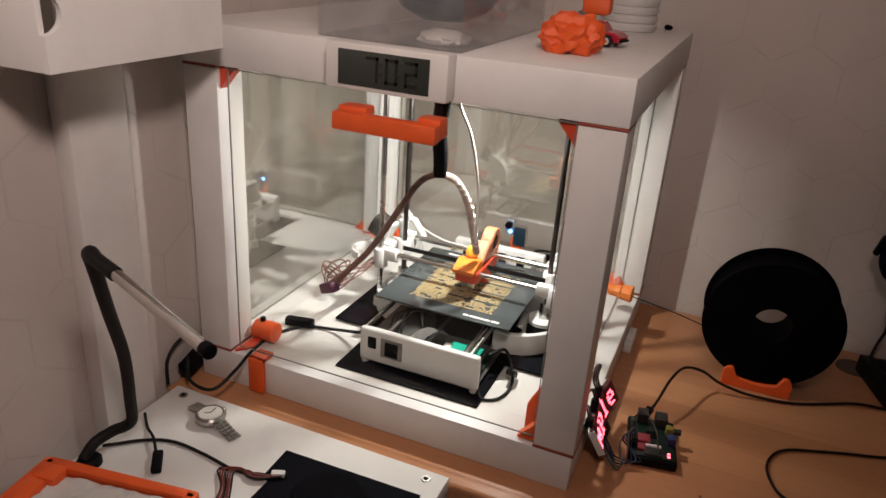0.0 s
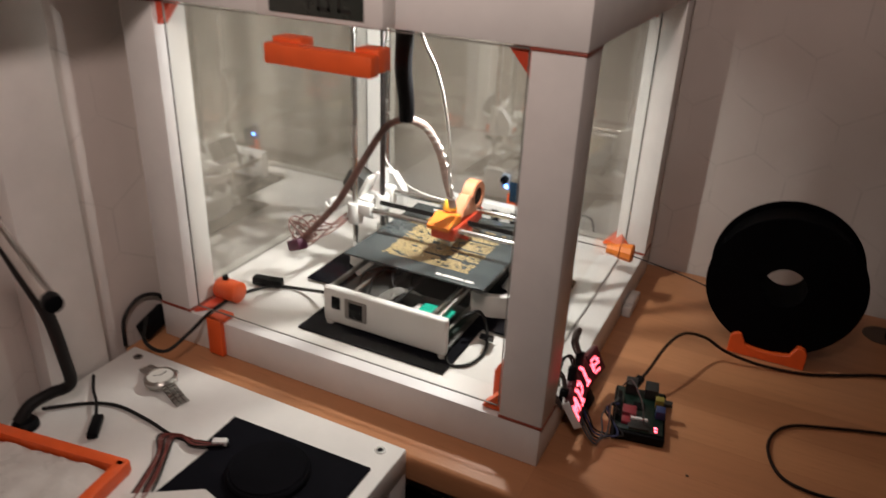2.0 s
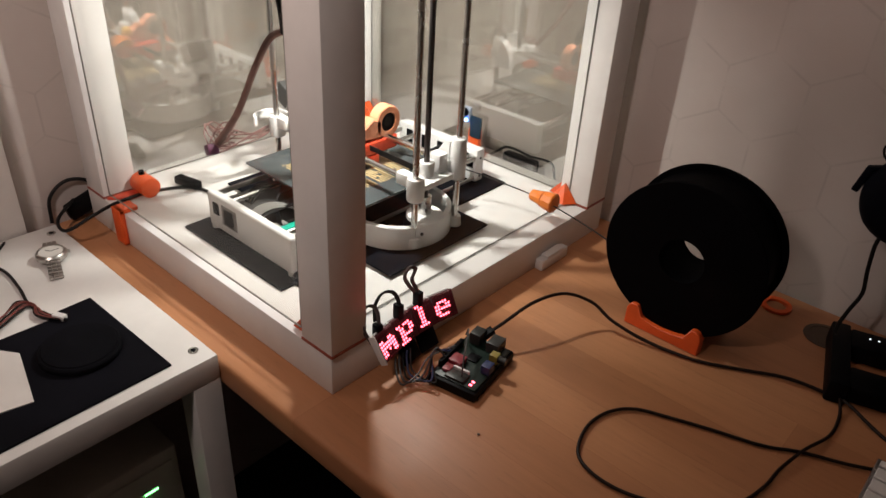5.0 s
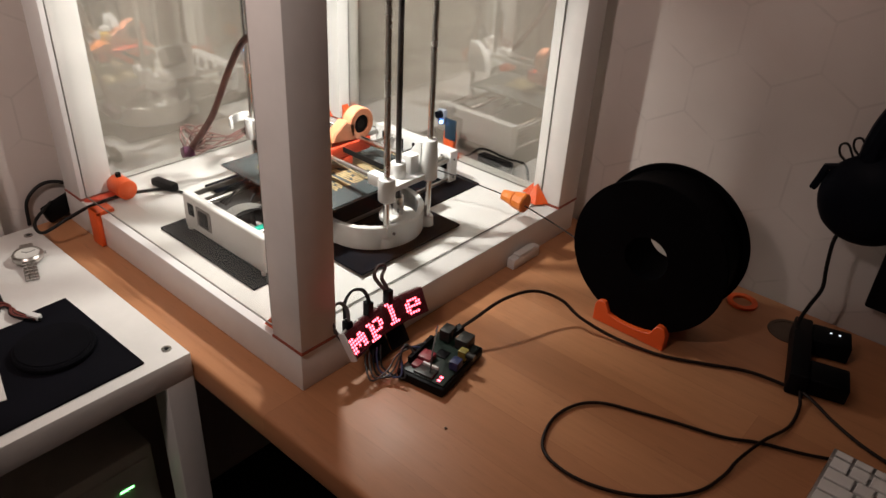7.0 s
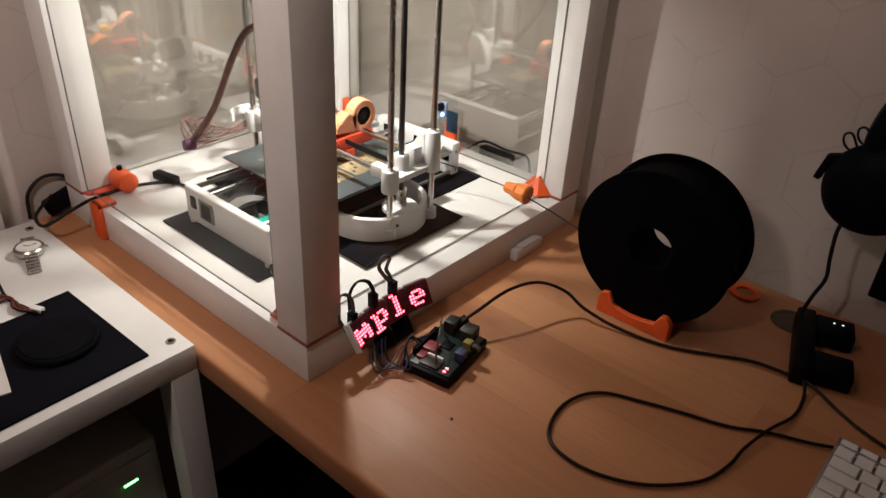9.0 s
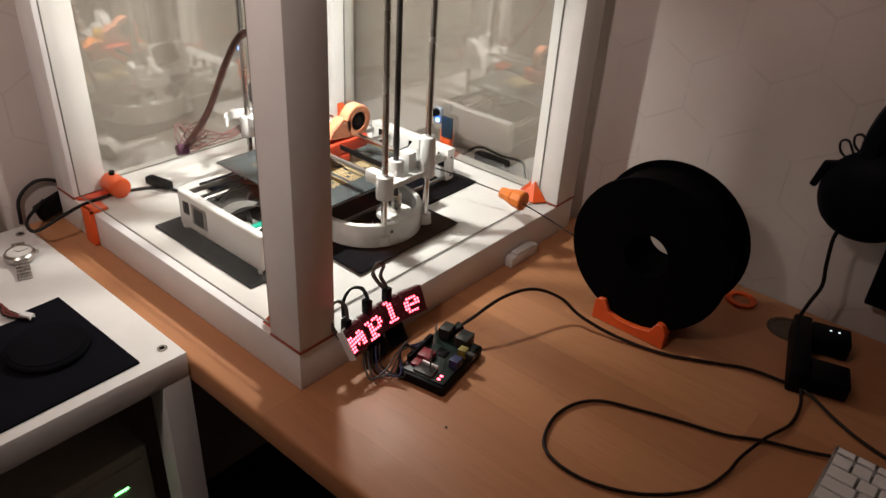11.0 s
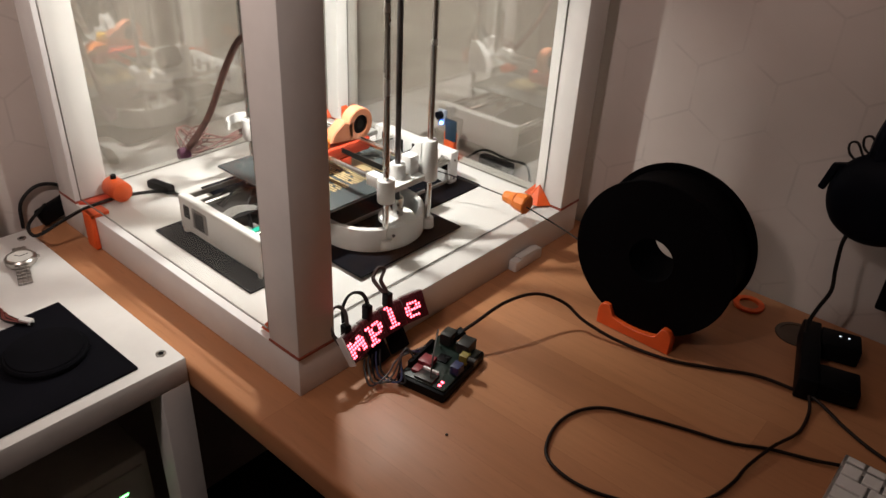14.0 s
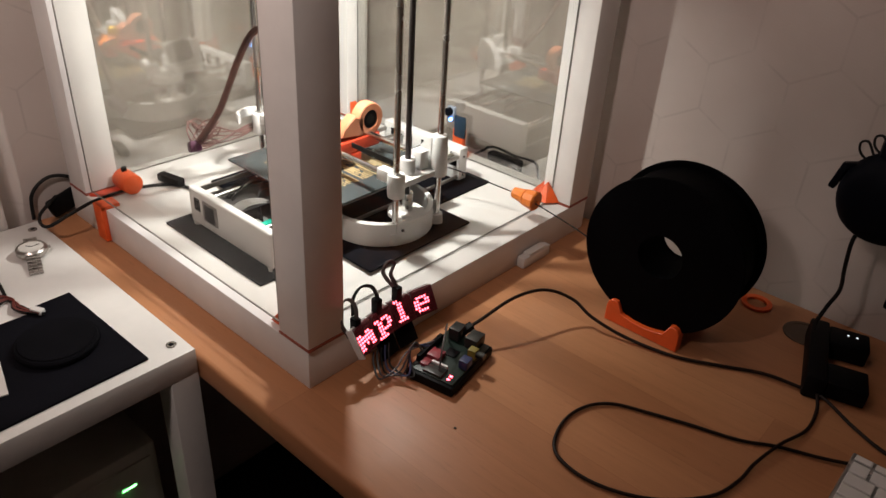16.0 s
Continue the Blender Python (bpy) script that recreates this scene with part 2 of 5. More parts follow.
def lathe(profile, m=None, n=48, bm=None):
    """Turns (radius, height) pairs round the z axis; a closed profile."""
    own = bmesh.new()
    rings = []
    for i in range(n):
        a = 2 * math.pi * i / n
        rings.append([own.verts.new((r * math.cos(a), r * math.sin(a), h)) for r, h in profile])
    k = len(profile)
    for i in range(n):
        for j in range(k):
            q = [rings[i][j], rings[(i + 1) % n][j], rings[(i + 1) % n][(j + 1) % k], rings[i][(j + 1) % k]]
            own.faces.new(q)
    bmesh.ops.remove_doubles(own, verts=own.verts, dist=1e-6)
    return merge(bm, own, m)


def extrude(outline, depth, m=None, bevel=0.0, bm=None):
    """A flat outline in xy raised by depth along z."""
    own = bmesh.new()
    low = [own.verts.new((x, y, 0)) for x, y in outline]
    top = [own.verts.new((x, y, depth)) for x, y in outline]
    n = len(outline)
    own.faces.new(low[::-1])
    own.faces.new(top)
    for i in range(n):
        own.faces.new((low[i], low[(i + 1) % n], top[(i + 1) % n], top[i]))
    if bevel:
        bmesh.ops.recalc_face_normals(own, faces=own.faces)
        rims = [e for e in own.edges if abs(e.verts[0].co.z - e.verts[1].co.z) < 1e-7]
        bmesh.ops.bevel(own, geom=rims, offset=bevel, segments=1, profile=0.5, affect="EDGES")
    return merge(bm, own, m)


def curve_points(pts, per=8):
    pts = [Vector(p) for p in pts]
    if len(pts) < 3:
        return pts
    ext = [pts[0] * 2 - pts[1]] + pts + [pts[-1] * 2 - pts[-2]]
    out = []
    for i in range(1, len(ext) - 2):
        p0, p1, p2, p3 = ext[i - 1:i + 3]
        for k in range(per):
            t = k / per
            out.append(0.5 * ((2 * p1) + (p2 - p0) * t + (2 * p0 - 5 * p1 + 4 * p2 - p3) * t * t + (3 * p1 - p0 - 3 * p2 + p3) * t ** 3))
    out.append(pts[-1])
    return out


def sweep(pts, r, n=8, per=8, bm=None, ends=None):
    """A tube of radius r (or from r to ends) along a smooth line through the points."""
    line = curve_points(pts, per)
    own = bmesh.new()
    up = Vector((0, 0, 1))
    t0 = (line[1] - line[0]).normalized()
    side = t0.cross(up)
    if side.length < 1e-3:
        side = Vector((1, 0, 0))
    side.normalize()
    rings = []
    for i, p in enumerate(line):
        t = (line[min(i + 1, len(line) - 1)] - line[max(i - 1, 0)]).normalized()
        side = (side - t * side.dot(t)).normalized()
        other = t.cross(side)
        rr = r if ends is None else r + (ends - r) * i / (len(line) - 1)
        rings.append([own.verts.new(p + (side * math.cos(a) + other * math.sin(a)) * rr) for a in (2 * math.pi * k / n for k in range(n))])
    for a, b in zip(rings, rings[1:]):
        for k in range(n):
            own.faces.new((a[k], a[(k + 1) % n], b[(k + 1) % n], b[k]))
    own.faces.new(rings[0][::-1])
    own.faces.new(rings[-1])
    return merge(bm, own)


# ---- the room ----
DESK_Z, FLOOR_Z = 0.0, -0.73
BACK_Y, LEFT_X = 0.585, -0.575
# the floor's near-black colour stands for the unlit space below the desk
solo("floor", box(LEFT_X - 0.1, 2.5, -2.7, 0.7, FLOOR_Z - 0.05, FLOOR_Z, 0), DARK, "floor coloured near-black for the unlit space under the desk", "floor", kind="structure")
solo("ceiling", box(LEFT_X - 0.1, 2.5, -2.7, 0.7, 1.72, 1.77, 0), CEIL, "plain pale ceiling", "ceiling", kind="structure")
solo("wall_north", box(LEFT_X - 0.1, 2.5, BACK_Y, BACK_Y + 0.1, FLOOR_Z, 1.72, 0), PAPER_Y, "wall with pale wallpaper in a thin-lined honeycomb pattern", "wall", kind="structure")
solo("wall_west", box(LEFT_X - 0.1, LEFT_X, -2.7, BACK_Y, FLOOR_Z, 1.72, 0), PAPER_X, "wall with pale wallpaper in a thin-lined honeycomb pattern", "wall", kind="structure")
solo("wall_east", box(2.4, 2.5, -2.7, BACK_Y, FLOOR_Z, 1.72, 0), CEIL, "plain pale wall", "wall", kind="structure")
solo("wall_south", box(LEFT_X, 2.4, -2.7, -2.6, FLOOR_Z, 1.72, 0), CEIL, "plain pale wall", "wall", kind="structure")

# ---- desk and side table ----
desk = thing("desk", "oiled beech wood desk with a rounded front edge", "desk", (0.6, 0.25, FLOOR_Z))
part("desktop", box(-0.57, 1.7, -0.0545, BACK_Y - 0.003, -0.036, 0, 0.006, segs=3), BEECH, desk)
for x in (-0.53, 1.64):
    part("leg", box(x - 0.03, x + 0.03, 0.45, 0.51, FLOOR_Z, -0.036, 0.002), BLACK, desk)

WT = 0.012
table = thing("side_table", "small white table pushed against the desk", "table", (-0.34, -0.3, FLOOR_Z))
part("tabletop", box(-0.545, -0.1325, -0.62, -0.0565, WT - 0.034, WT, 0.0015), WHITE, table)
for x in (-0.545, -0.1667):
    for y in (-0.62, -0.0915):
        part("leg", box(x, x + 0.034, y, y + 0.035, FLOOR_Z, WT - 0.034, 0.0015), WHITE, table)

solo("trim", box(LEFT_X, -0.5492, -0.176, -0.094, FLOOR_Z, 1.72, 0.002), TRIM, "white painted upright trim board on the wall", "trim", kind="structure")

# ---- the enclosure: a base board, a table standing on it, clear panels ----
LX, BY, SX = -0.548, 0.548, 0.002
base_board = thing("base_board", "thick white board lying on the desk as the enclosure base", "board", (-0.27, 0.27, 0))
part("board", box(LX, 0, 0, BY, 0, 0.05, 0.0012), WHITE, base_board)
stand = thing("enclosure_table", "square white table standing on the base board as an enclosure", "table", (-0.265, 0.27, 0.0535))
part("tabletop", box(LX + SX, SX, 0, BY, 0.4515, 0.5005, 0.0012), WHITE, stand)
for x in (LX + SX / 2, SX / 2 - 0.05):
    for y in (0.0, BY - 0.05):
        part("leg", box(x, x + 0.05, y, y + 0.05, 0.0535, 0.448, 0.0012), WHITE, stand)


def panel(name, label, x0, x1, y0, y1, z0, z1, mat=ACRYL):
    p = thing(name, label, "acrylic sheet", ((x0 + x1) / 2, (y0 + y1) / 2, z0), "clear acrylic sheets")
    part("sheet", box(x0, x1, y0, y1, z0, z1, 0), mat, p, smooth=False)
    e = 0.0011
    thin_x = x1 - x0 < y1 - y0
    for z in (z0 - e, z1):
        part("edge", box(x0, x1, y0, y1, z, z + e, 0), EDGE, p, "dark cut edge")
    if thin_x:
        for y in (y0 - e, y1):
            part("edge", box(x0, x1, y, y + e, z0, z1, 0), EDGE, p, "dark cut edge")
    else:
        for x in (x0 - e, x1):
            part("edge", box(x, x + e, y0, y1, z0, z1, 0), EDGE, p, "dark cut edge")
    return p


RX = SX / 2 - 0.05
panel("acrylic_sheet", "clear acrylic sheet closing the enclosure side between white legs", -0.0335, -0.0318, 0.0515, BY - 0.0515, 0.0525, 0.4495, DOOR_ACRYL)
panel("acrylic_sheet", "clear acrylic sheet closing the enclosure side between white legs", LX + 0.02, LX + 0.0217, 0.0515, BY - 0.0515, 0.0525, 0.4495)
panel("acrylic_sheet", "clear acrylic sheet closing the back of the enclosure", LX + 0.055, RX - 0.0015, 0.5200, 0.5217, 0.0525, 0.4495)
door = panel("acrylic_door", "clear acrylic front door with a chunky orange pull handle", LX + 0.067, RX - 0.0025, 0.0015, 0.0032, 0.064, 0.4485, DOOR_ACRYL)
tagged(door, category="door")

# handle on the door
hb = box(-0.314, -0.190, -0.036, -0.020, 0.410, 0.430, 0.002)
box(-0.314, -0.279, -0.022, 0.0010, 0.412, 0.4345, 0.002, hb)
box(-0.217, -0.190, -0.022, 0.0010, 0.412, 0.4345, 0.002, hb)
part("handle", hb, ORANGE, door, "bright orange printed handle")

# red plates between legs and boards, gussets at the feet
for i, x in enumerate((LX + SX / 2, RX)):
    for j, y in enumerate((0.0, BY - 0.05)):
        for z, up in ((0.0501, 1), (0.4482, -1)):
            b = thing("corner_bracket", "red-orange printed bracket at the end of a table leg", "bracket", (x + 0.025, y + 0.025, z), "leg corner brackets")
            part("plate", box(x - 0.0006, x + 0.0506, y - 0.0006, y + 0.0506, z, z + 0.0031, 0.0004), DULL_RED, b, "thin dull red plate")
            sx = 1 if i == 0 else -1
            sy = 1 if j == 0 else -1
            cx = x + (0.0508 if i == 0 else -0.0008)
            g = 0.022
            tri = [(0, 0), (g, 0), (0, g * 1.15)]
            m = Matrix.Translation((cx, y + 0.020, z + (0.0031 if up > 0 else 0.0))) @ Matrix.Diagonal((sx, 1, up, 1)) @ Matrix.Rotation(radians(90), 4, "X")
            if (i, j, up) != (0, 0, 1):
                part("gusset", extrude(tri, 0.014, m), ORANGE if up > 0 else RED_ORANGE, b)
            cy = y + (0.0508 if j == 0 else -0.0008)
            m = Matrix.Translation((x + 0.016, cy, z + (0.0031 if up > 0 else 0.0))) @ Matrix.Diagonal((1, sy, up, 1)) @ Matrix.Rotation(radians(90), 4, "Z") @ Matrix.Rotation(radians(90), 4, "X")
            if j == 1:
                tip = bmesh.new()
                rim = [tip.verts.new(m @ Vector(p)) for p in ((0.0002, 0, -0.030), (0.0002, 0, 0.016), (0.0002, 0.027, -0.007), (0.018, 0, -0.016), (0.018, 0, 0.003), (0.0035, 0.027, -0.007))]
                bmesh.ops.convex_hull(tip, input=rim)
                part("gusset", tip, ORANGE if up > 0 else RED_ORANGE, b, smooth=False)

# ---- filament spool ----
spool = thing("filament_spool", "large black filament spool standing on an orange cradle", "spool", (0.19, 0.40, 0.012), shift=(0.012, -0.006, 0))
SPOOL = Matrix.Translation((0.195, 0.405, 0.1115)) @ Matrix.Rotation(radians(2), 4, "Z") @ Matrix.Rotation(radians(90), 4, "X")
R = 0.0995
for z in (-0.036, 0.032):
    part("flange", lathe([(0.028, z), (R - 0.001, z), (R, z + 0.001), (R, z + 0.003), (R - 0.001, z + 0.004), (0.028, z + 0.004)], SPOOL, 72), SPOOLBLACK, spool)
part("winding", lathe([(0.033, -0.031), (0.092, -0.031), (0.092, 0.031), (0.033, 0.031)], SPOOL, 72), SPOOLBLACK, spool)
part("hub", lathe([(0.0285, -0.032), (0.0325, -0.032), (0.0325, 0.032), (0.0285, 0.032)], SPOOL, 48), SPOOLBLACK, spool)

cradle = thing("spool_cradle", "orange printed cradle holding the black spool", "cradle", (0.196, 0.40, 0), shift=(0.014, -0.008, 0))


def cradle_side(y):
    out = [(-0.05, 0), (0.05, 0), (0.05, 0.022), (0.0485, 0.027), (0.045, 0.031), (0.040, 0.0325), (0.036, 0.0315)]
    out += [(0.104 * math.sin(a), 0.117 - 0.104 * math.cos(a)) for a in (0.28, 0.2, 0.1, 0, -0.1, -0.2, -0.28)]
    out += [(-0.036, 0.0315), (-0.040, 0.0325), (-0.045, 0.031), (-0.0485, 0.027), (-0.05, 0.022)]
    return extrude(out, 0.014, Matrix.Translation((0.193, y, 0.0002)) @ Matrix.Rotation(radians(90), 4, "X"), 0.001)


part("cradle_side", cradle_side(0.378), ORANGE, cradle)
part("cradle_side", cradle_side(0.446), ORANGE, cradle)
part("tie_bar", box(0.18, 0.212, 0.378, 0.432, 0.0002, 0.006, 0.001), ORANGE, cradle)
for dx in (-0.042, 0.042):
    part("roller", rod((0.195 + dx, 0.379, 0.022), (0.195 + dx, 0.431, 0.022), 0.004), STEEL, cradle, "small steel roller pin")

# ---- inside the enclosure ----
Z0 = 0.0502
solo("black_mat", box(-0.349, -0.137, 0.039, 0.476, Z0, 0.0535, 0.0008), MATBLACK, "thin black foam mat under the printer", "mat", "printer mats")
solo("black_mat", box(-0.416, -0.066, 0.152, 0.344, 0.0537, 0.0565, 0.0008), MATBLACK, "thin black foam mat under the printer feet", "mat", "printer mats")
solo("base_sheet", box(LX + 0.056, -0.036, 0.052, 0.53, 0.05005, 0.0501, 0), WHITE, "thin white sheet covering the base board", "sheet")

printer = thing("printer", "white desktop 3D printer with steel rods and an orange print head", "3D printer", (-0.24, 0.25, 0.0565), shift=(0.004, 0, 0))
MX = -0.2375  # the printer's middle


def half_ring(cx, cy, r0, r1, z0, z1, side, a0=-100, a1=100, n=28):
    out = []
    for k in range(n + 1):
        a = radians(a0 + (a1 - a0) * k / n)
        out.append((cx + side * r1 * math.cos(a), cy + r1 * math.sin(a)))
    for k in range(n, -1, -1):
        a = radians(a0 + (a1 - a0) * k / n)
        out.append((cx + side * r0 * math.cos(a), cy + r0 * math.sin(a)))
    return extrude(out, z1 - z0, Matrix.Translation((0, 0, z0)), 0.001)


def mirror(x, side):
    return MX + side * (x - MX)


for side in (1, -1):
    cx = mirror(-0.158, side)
    foot = part("foot", half_ring(cx, 0.252, 0.066, 0.074, 0.0568, 0.090, side), WPRINT, printer)
    part("floor_plate", half_ring(cx, 0.252, 0.012, 0.0655, 0.0568, 0.060, side, -95, 95), WPRINT, foot)
    part("foot_screw", rod((mirror(-0.0885, side), 0.2265, 0.079), (mirror(-0.0868, side), 0.2262, 0.079), 0.0022, n=12), SCREW, foot, "dark screw head")
    mx = mirror(-0.117, side)
    # motor with white plate and coupler
    part("motor", box(mx - 0.021, mx + 0.021, 0.241, 0.283, 0.0602, 0.080, 0.002), BLACK, printer, "black stepper motor")
    plate = lathe([(0.004, 0.0802), (0.025, 0.0802), (0.025, 0.0855), (0.023, 0.087), (0.004, 0.087)], Matrix.Translation((mx, 0.262, 0)), 32)
    part("motor_plate", plate, WPRINT, printer)
    cpl = part("coupler", lathe([(0.002, 0.0872), (0.0088, 0.0872), (0.0088, 0.113), (0.002, 0.113)], Matrix.Translation((mx, 0.262, 0)), 24), STEEL, printer, "aluminium shaft coupler")
    for z in (0.094, 0.106):
        part("grub_screw", rod((mx + 0.0080, 0.257, z), (mx + 0.0088, 0.2548, z), 0.0018, n=10), SCREW, cpl)
    part("lead_screw", rod((mx, 0.262, 0.1131), (mx, 0.262, 0.4475), 0.0038, n=14), SCREW, printer, "black threaded lead screw")
    for xx, yy in ((-0.096, 0.220), (-0.099, 0.304)):
        x = mirror(xx, side)
        part("smooth_rod", rod((x, yy, 0.0605), (x, yy, 0.4475), 0.0042, n=20), STEEL, printer, "polished steel rod")
        part("rod_socket", lathe([(0.0044, 0.0603), (0.0095, 0.0603), (0.0085, 0.074), (0.0044, 0.074)], Matrix.Translation((x, yy, 0)), 20), WPRINT, printer)
    # x end carriage
    xf, xb = mirror(-0.096, side), mirror(-0.099, side)
    car = part("x_end", lathe([(0.0045, 0.128), (0.0105, 0.128), (0.0115, 0.130), (0.0115, 0.157), (0.0105, 0.159), (0.0045, 0.159)], Matrix.Translation((xf, 0.220, 0)), 28), WPRINT, printer)
    part("back_collar", lathe([(0.0045, 0.132), (0.0105, 0.132), (0.0115, 0.134), (0.0100, 0.187), (0.009, 0.189), (0.0045, 0.189)], Matrix.Translation((xb, 0.304, 0)), 28), WPRINT, car)
    # tapered web behind the back collar
    web = extrude([(0, 0.134), (0.026, 0.134), (0.026, 0.158), (0.008, 0.184), (0, 0.184)], 0.016,
                  Matrix.Translation((xb - side * 0.0085, 0.312, 0)) @ Matrix.Diagonal((-side, 1, 1, 1)) @ Matrix.Rotation(radians(90), 4, "X"), 0.001)
    part("web", web, WPRINT, car)
    part("arm", box(min(xf, mirror(-0.121, side)), max(xf, mirror(-0.121, side)), 0.230, 0.294, 0.134, 0.142, 0.001), WPRINT, car)
    part("nut_holder", lathe([(0.0042, 0.1421), (0.0105, 0.1421), (0.0105, 0.160), (0.0095, 0.162), (0.0042, 0.162)], Matrix.Translation((mx, 0.262, 0)), 24), WPRINT, car)
    xi = mirror(-0.125, side)
    part("rod_clamp", box(min(xi, xf - side * 0.008), max(xi, xf - side * 0.008), 0.213, 0.227, 0.1445, 0.1605, 0.0015), WPRINT, car)
    part("rod_clamp", box(min(xi, xb - side * 0.008), max(xi, xb - side * 0.008), 0.276, 0.292, 0.1425, 0.1685, 0.0015), WPRINT, car)
MOT = Matrix.Translation((-0.398, 0.262, 0.176)) @ Matrix.Rotation(radians(28), 4, "Y")
part("x_motor", box(-0.017, 0.013, -0.016, 0.016, -0.014, 0.016, 0.002, m=MOT), surface("dark_grey_motor", (0.09, 0.09, 0.088), 0.4, 0.3), printer, "dark grey stepper motor on the carriage")
part("motor_frame", box(0.0132, 0.0185, -0.016, 0.016, -0.016, 0.024, 0.001, m=MOT), WPRINT, printer)
part("motor_seat", box(-0.412, -0.372, 0.244, 0.282, 0.1425, 0.156, 0.002), WPRINT, printer)
part("side_arc", half_ring(-0.405, 0.230, 0.024, 0.028, 0.136, 0.150, -1, -80, 80, 20), WPRINT, printer)
for y, z in ((0.220, 0.1525), (0.284, 0.1605)):
    part("x_rod", rod((mirror(-0.120, -1), y, z), (-0.120, y, z), 0.0042, n=20), CHROME, printer, "polished steel cross rod")
belt = box(mirror(-0.12, -1), -0.12, 0.2495, 0.2505, 0.150, 0.157, 0)
part("belt", belt, RUBBER, printer, "black toothed belt")

# print bed on two rails
bed = part("print_bed", box(-0.345, -0.137, 0.138, 0.352, 0.1175, 0.1205, 0.0008), BED, printer, "dark grey print bed with golden markings")
rng = random.Random(4)
marks = bmesh.new()
for row in range(29):
    y = 0.168 + row * 0.0047
    x = -0.304 + 0.004 * rng.random()
    while x < -0.176:
        w = 0.003 + 0.007 * rng.random()
        if rng.random() > 0.12 and not (row % 7 == 6 and x > -0.26):
            box(x, min(x + w, -0.172), y, y + 0.0027, 0.12056, 0.12076, 0, marks)
        x += w + 0.0010
tagged(part("golden_print", marks, GOLD, bed, "rows of golden printed marks", smooth=False), kind="stuff")
for x, w, y in ((-0.209, 0.008, 0.146), (-0.199, 0.030, 0.146), (-0.167, 0.012, 0.146), (-0.31, 0.02, 0.336), (-0.285, 0.01, 0.336)):
    part("lettering_bar", box(x, x + w, y, y + 0.005, 0.12056, 0.1207, 0), WPRINT, bed, "pale bar of lettering", smooth=False)
part("bed_carrier", box(-0.30, -0.165, 0.165, 0.32, 0.108, 0.1165, 0.002), BLACK, printer)
for x in (-0.292, -0.178):
    part("y_rail", rod((x, 0.068, 0.1), (x, 0.4315, 0.1), 0.004, n=16), CHROME, printer, "polished steel rail")
    for y in (0.18, 0.28):
        part("bearing", rod((x, y - 0.012, 0.1), (x, y + 0.012, 0.1), 0.0078, n=18), RUBBER, printer)
part("y_belt", box(-0.238, -0.232, 0.07, 0.43, 0.099, 0.1, 0), RUBBER, printer)

# electronics tray in front
tray = part("front_plate", box(-0.329, -0.151, 0.064, 0.074, 0.0575, 0.108, 0.0035, segs=3), WPRINT, printer)
part("plate_rim", box(-0.326, -0.154, 0.0745, 0.078, 0.060, 0.1055, 0.001), WPRINT, tray)
part("switch", box(-0.316, -0.303, 0.0628, 0.068, 0.079, 0.097, 0.001), BLACK, tray, "dark rocker switch")
sock = part("power_socket", box(-0.296, -0.263, 0.0628, 0.068, 0.070, 0.099, 0.0012), surface("grey_socket", (0.22, 0.2, 0.19), 0.5), tray, "dark grey inlet socket")
part("socket_well", box(-0.289, -0.269, 0.0620, 0.0628, 0.0735, 0.0955, 0), BLACK, sock)
for x in (-0.322, -0.158):
    part("foot_stub", rod((x, 0.069, 0.0536), (x, 0.069, 0.0577), 0.005, n=14), WPRINT, tray)
part("tray_floor", box(-0.325, -0.155, 0.0785, 0.185, 0.0575, 0.0595, 0.0005), surface("dark_tray", (0.05, 0.045, 0.04), 0.5), printer)
GALV = surface("galvanised_sheet", (0.42, 0.40, 0.37), 0.4, 0.9, vary=0.25)
part("supply_case", box(-0.322, -0.262, 0.0790, 0.180, 0.0597, 0.092, 0.0015), surface("dark_supply_case", (0.09, 0.085, 0.08), 0.42, 0.6), printer, "dark metal power supply case")
for x in (-0.331, -0.172):
    part("side_bar", box(x, x + 0.003, 0.0785, 0.431, 0.094, 0.101, 0.0005), GALV, printer, "bare metal side bar")
    part("side_bar", box(x, x + 0.003, 0.0785, 0.431, 0.062, 0.067, 0.0005), GALV, printer, "bare metal side bar")
board = part("control_board", box(-0.255, -0.160, 0.080, 0.165, 0.0625, 0.0642, 0.0003), GREENPCB, printer, "green circuit board")
part("driver_board", box(-0.207, -0.163, 0.080, 0.117, 0.090, 0.0925, 0.0004), TEAL, printer, "bright teal circuit board")
for x, y, w, d, hh in ((-0.25, 0.086, 0.010, 0.02, 0.012), (-0.236, 0.086, 0.012, 0.008, 0.010), (-0.222, 0.088, 0.008, 0.02, 0.011), (-0.25, 0.11, 0.016, 0.016, 0.008), (-0.226, 0.115, 0.014, 0.02, 0.013), (-0.21, 0.11, 0.006, 0.03, 0.009)):
    part("connector", box(x, x + w, y, y + d, 0.0643, 0.0643 + hh, 0.0006), WPRINT, board, "white plug connector")
for x, y in ((-0.200, 0.084), (-0.191, 0.084), (-0.182, 0.084), (-0.173, 0.084)):
    part("chip", box(x, x + 0.006, y, y + 0.008, 0.0926, 0.095, 0.0003), TEAL, board)
part("support_post", rod((-0.183, 0.096, 0.0643), (-0.183, 0.096, 0.0899), 0.003, n=10), BLACK, board)
SILVER = surface("silver_wire", (0.6, 0.6, 0.58), 0.35, 0.4)
for k in range(5):
    o = 0.004 * k
    part("silver_wire", sweep([(-0.268 + o, 0.082, 0.088), (-0.258 + o, 0.10, 0.1005), (-0.25 + o, 0.125, 0.098), (-0.247 + o, 0.15, 0.080)], 0.0011, 6), SILVER, printer)
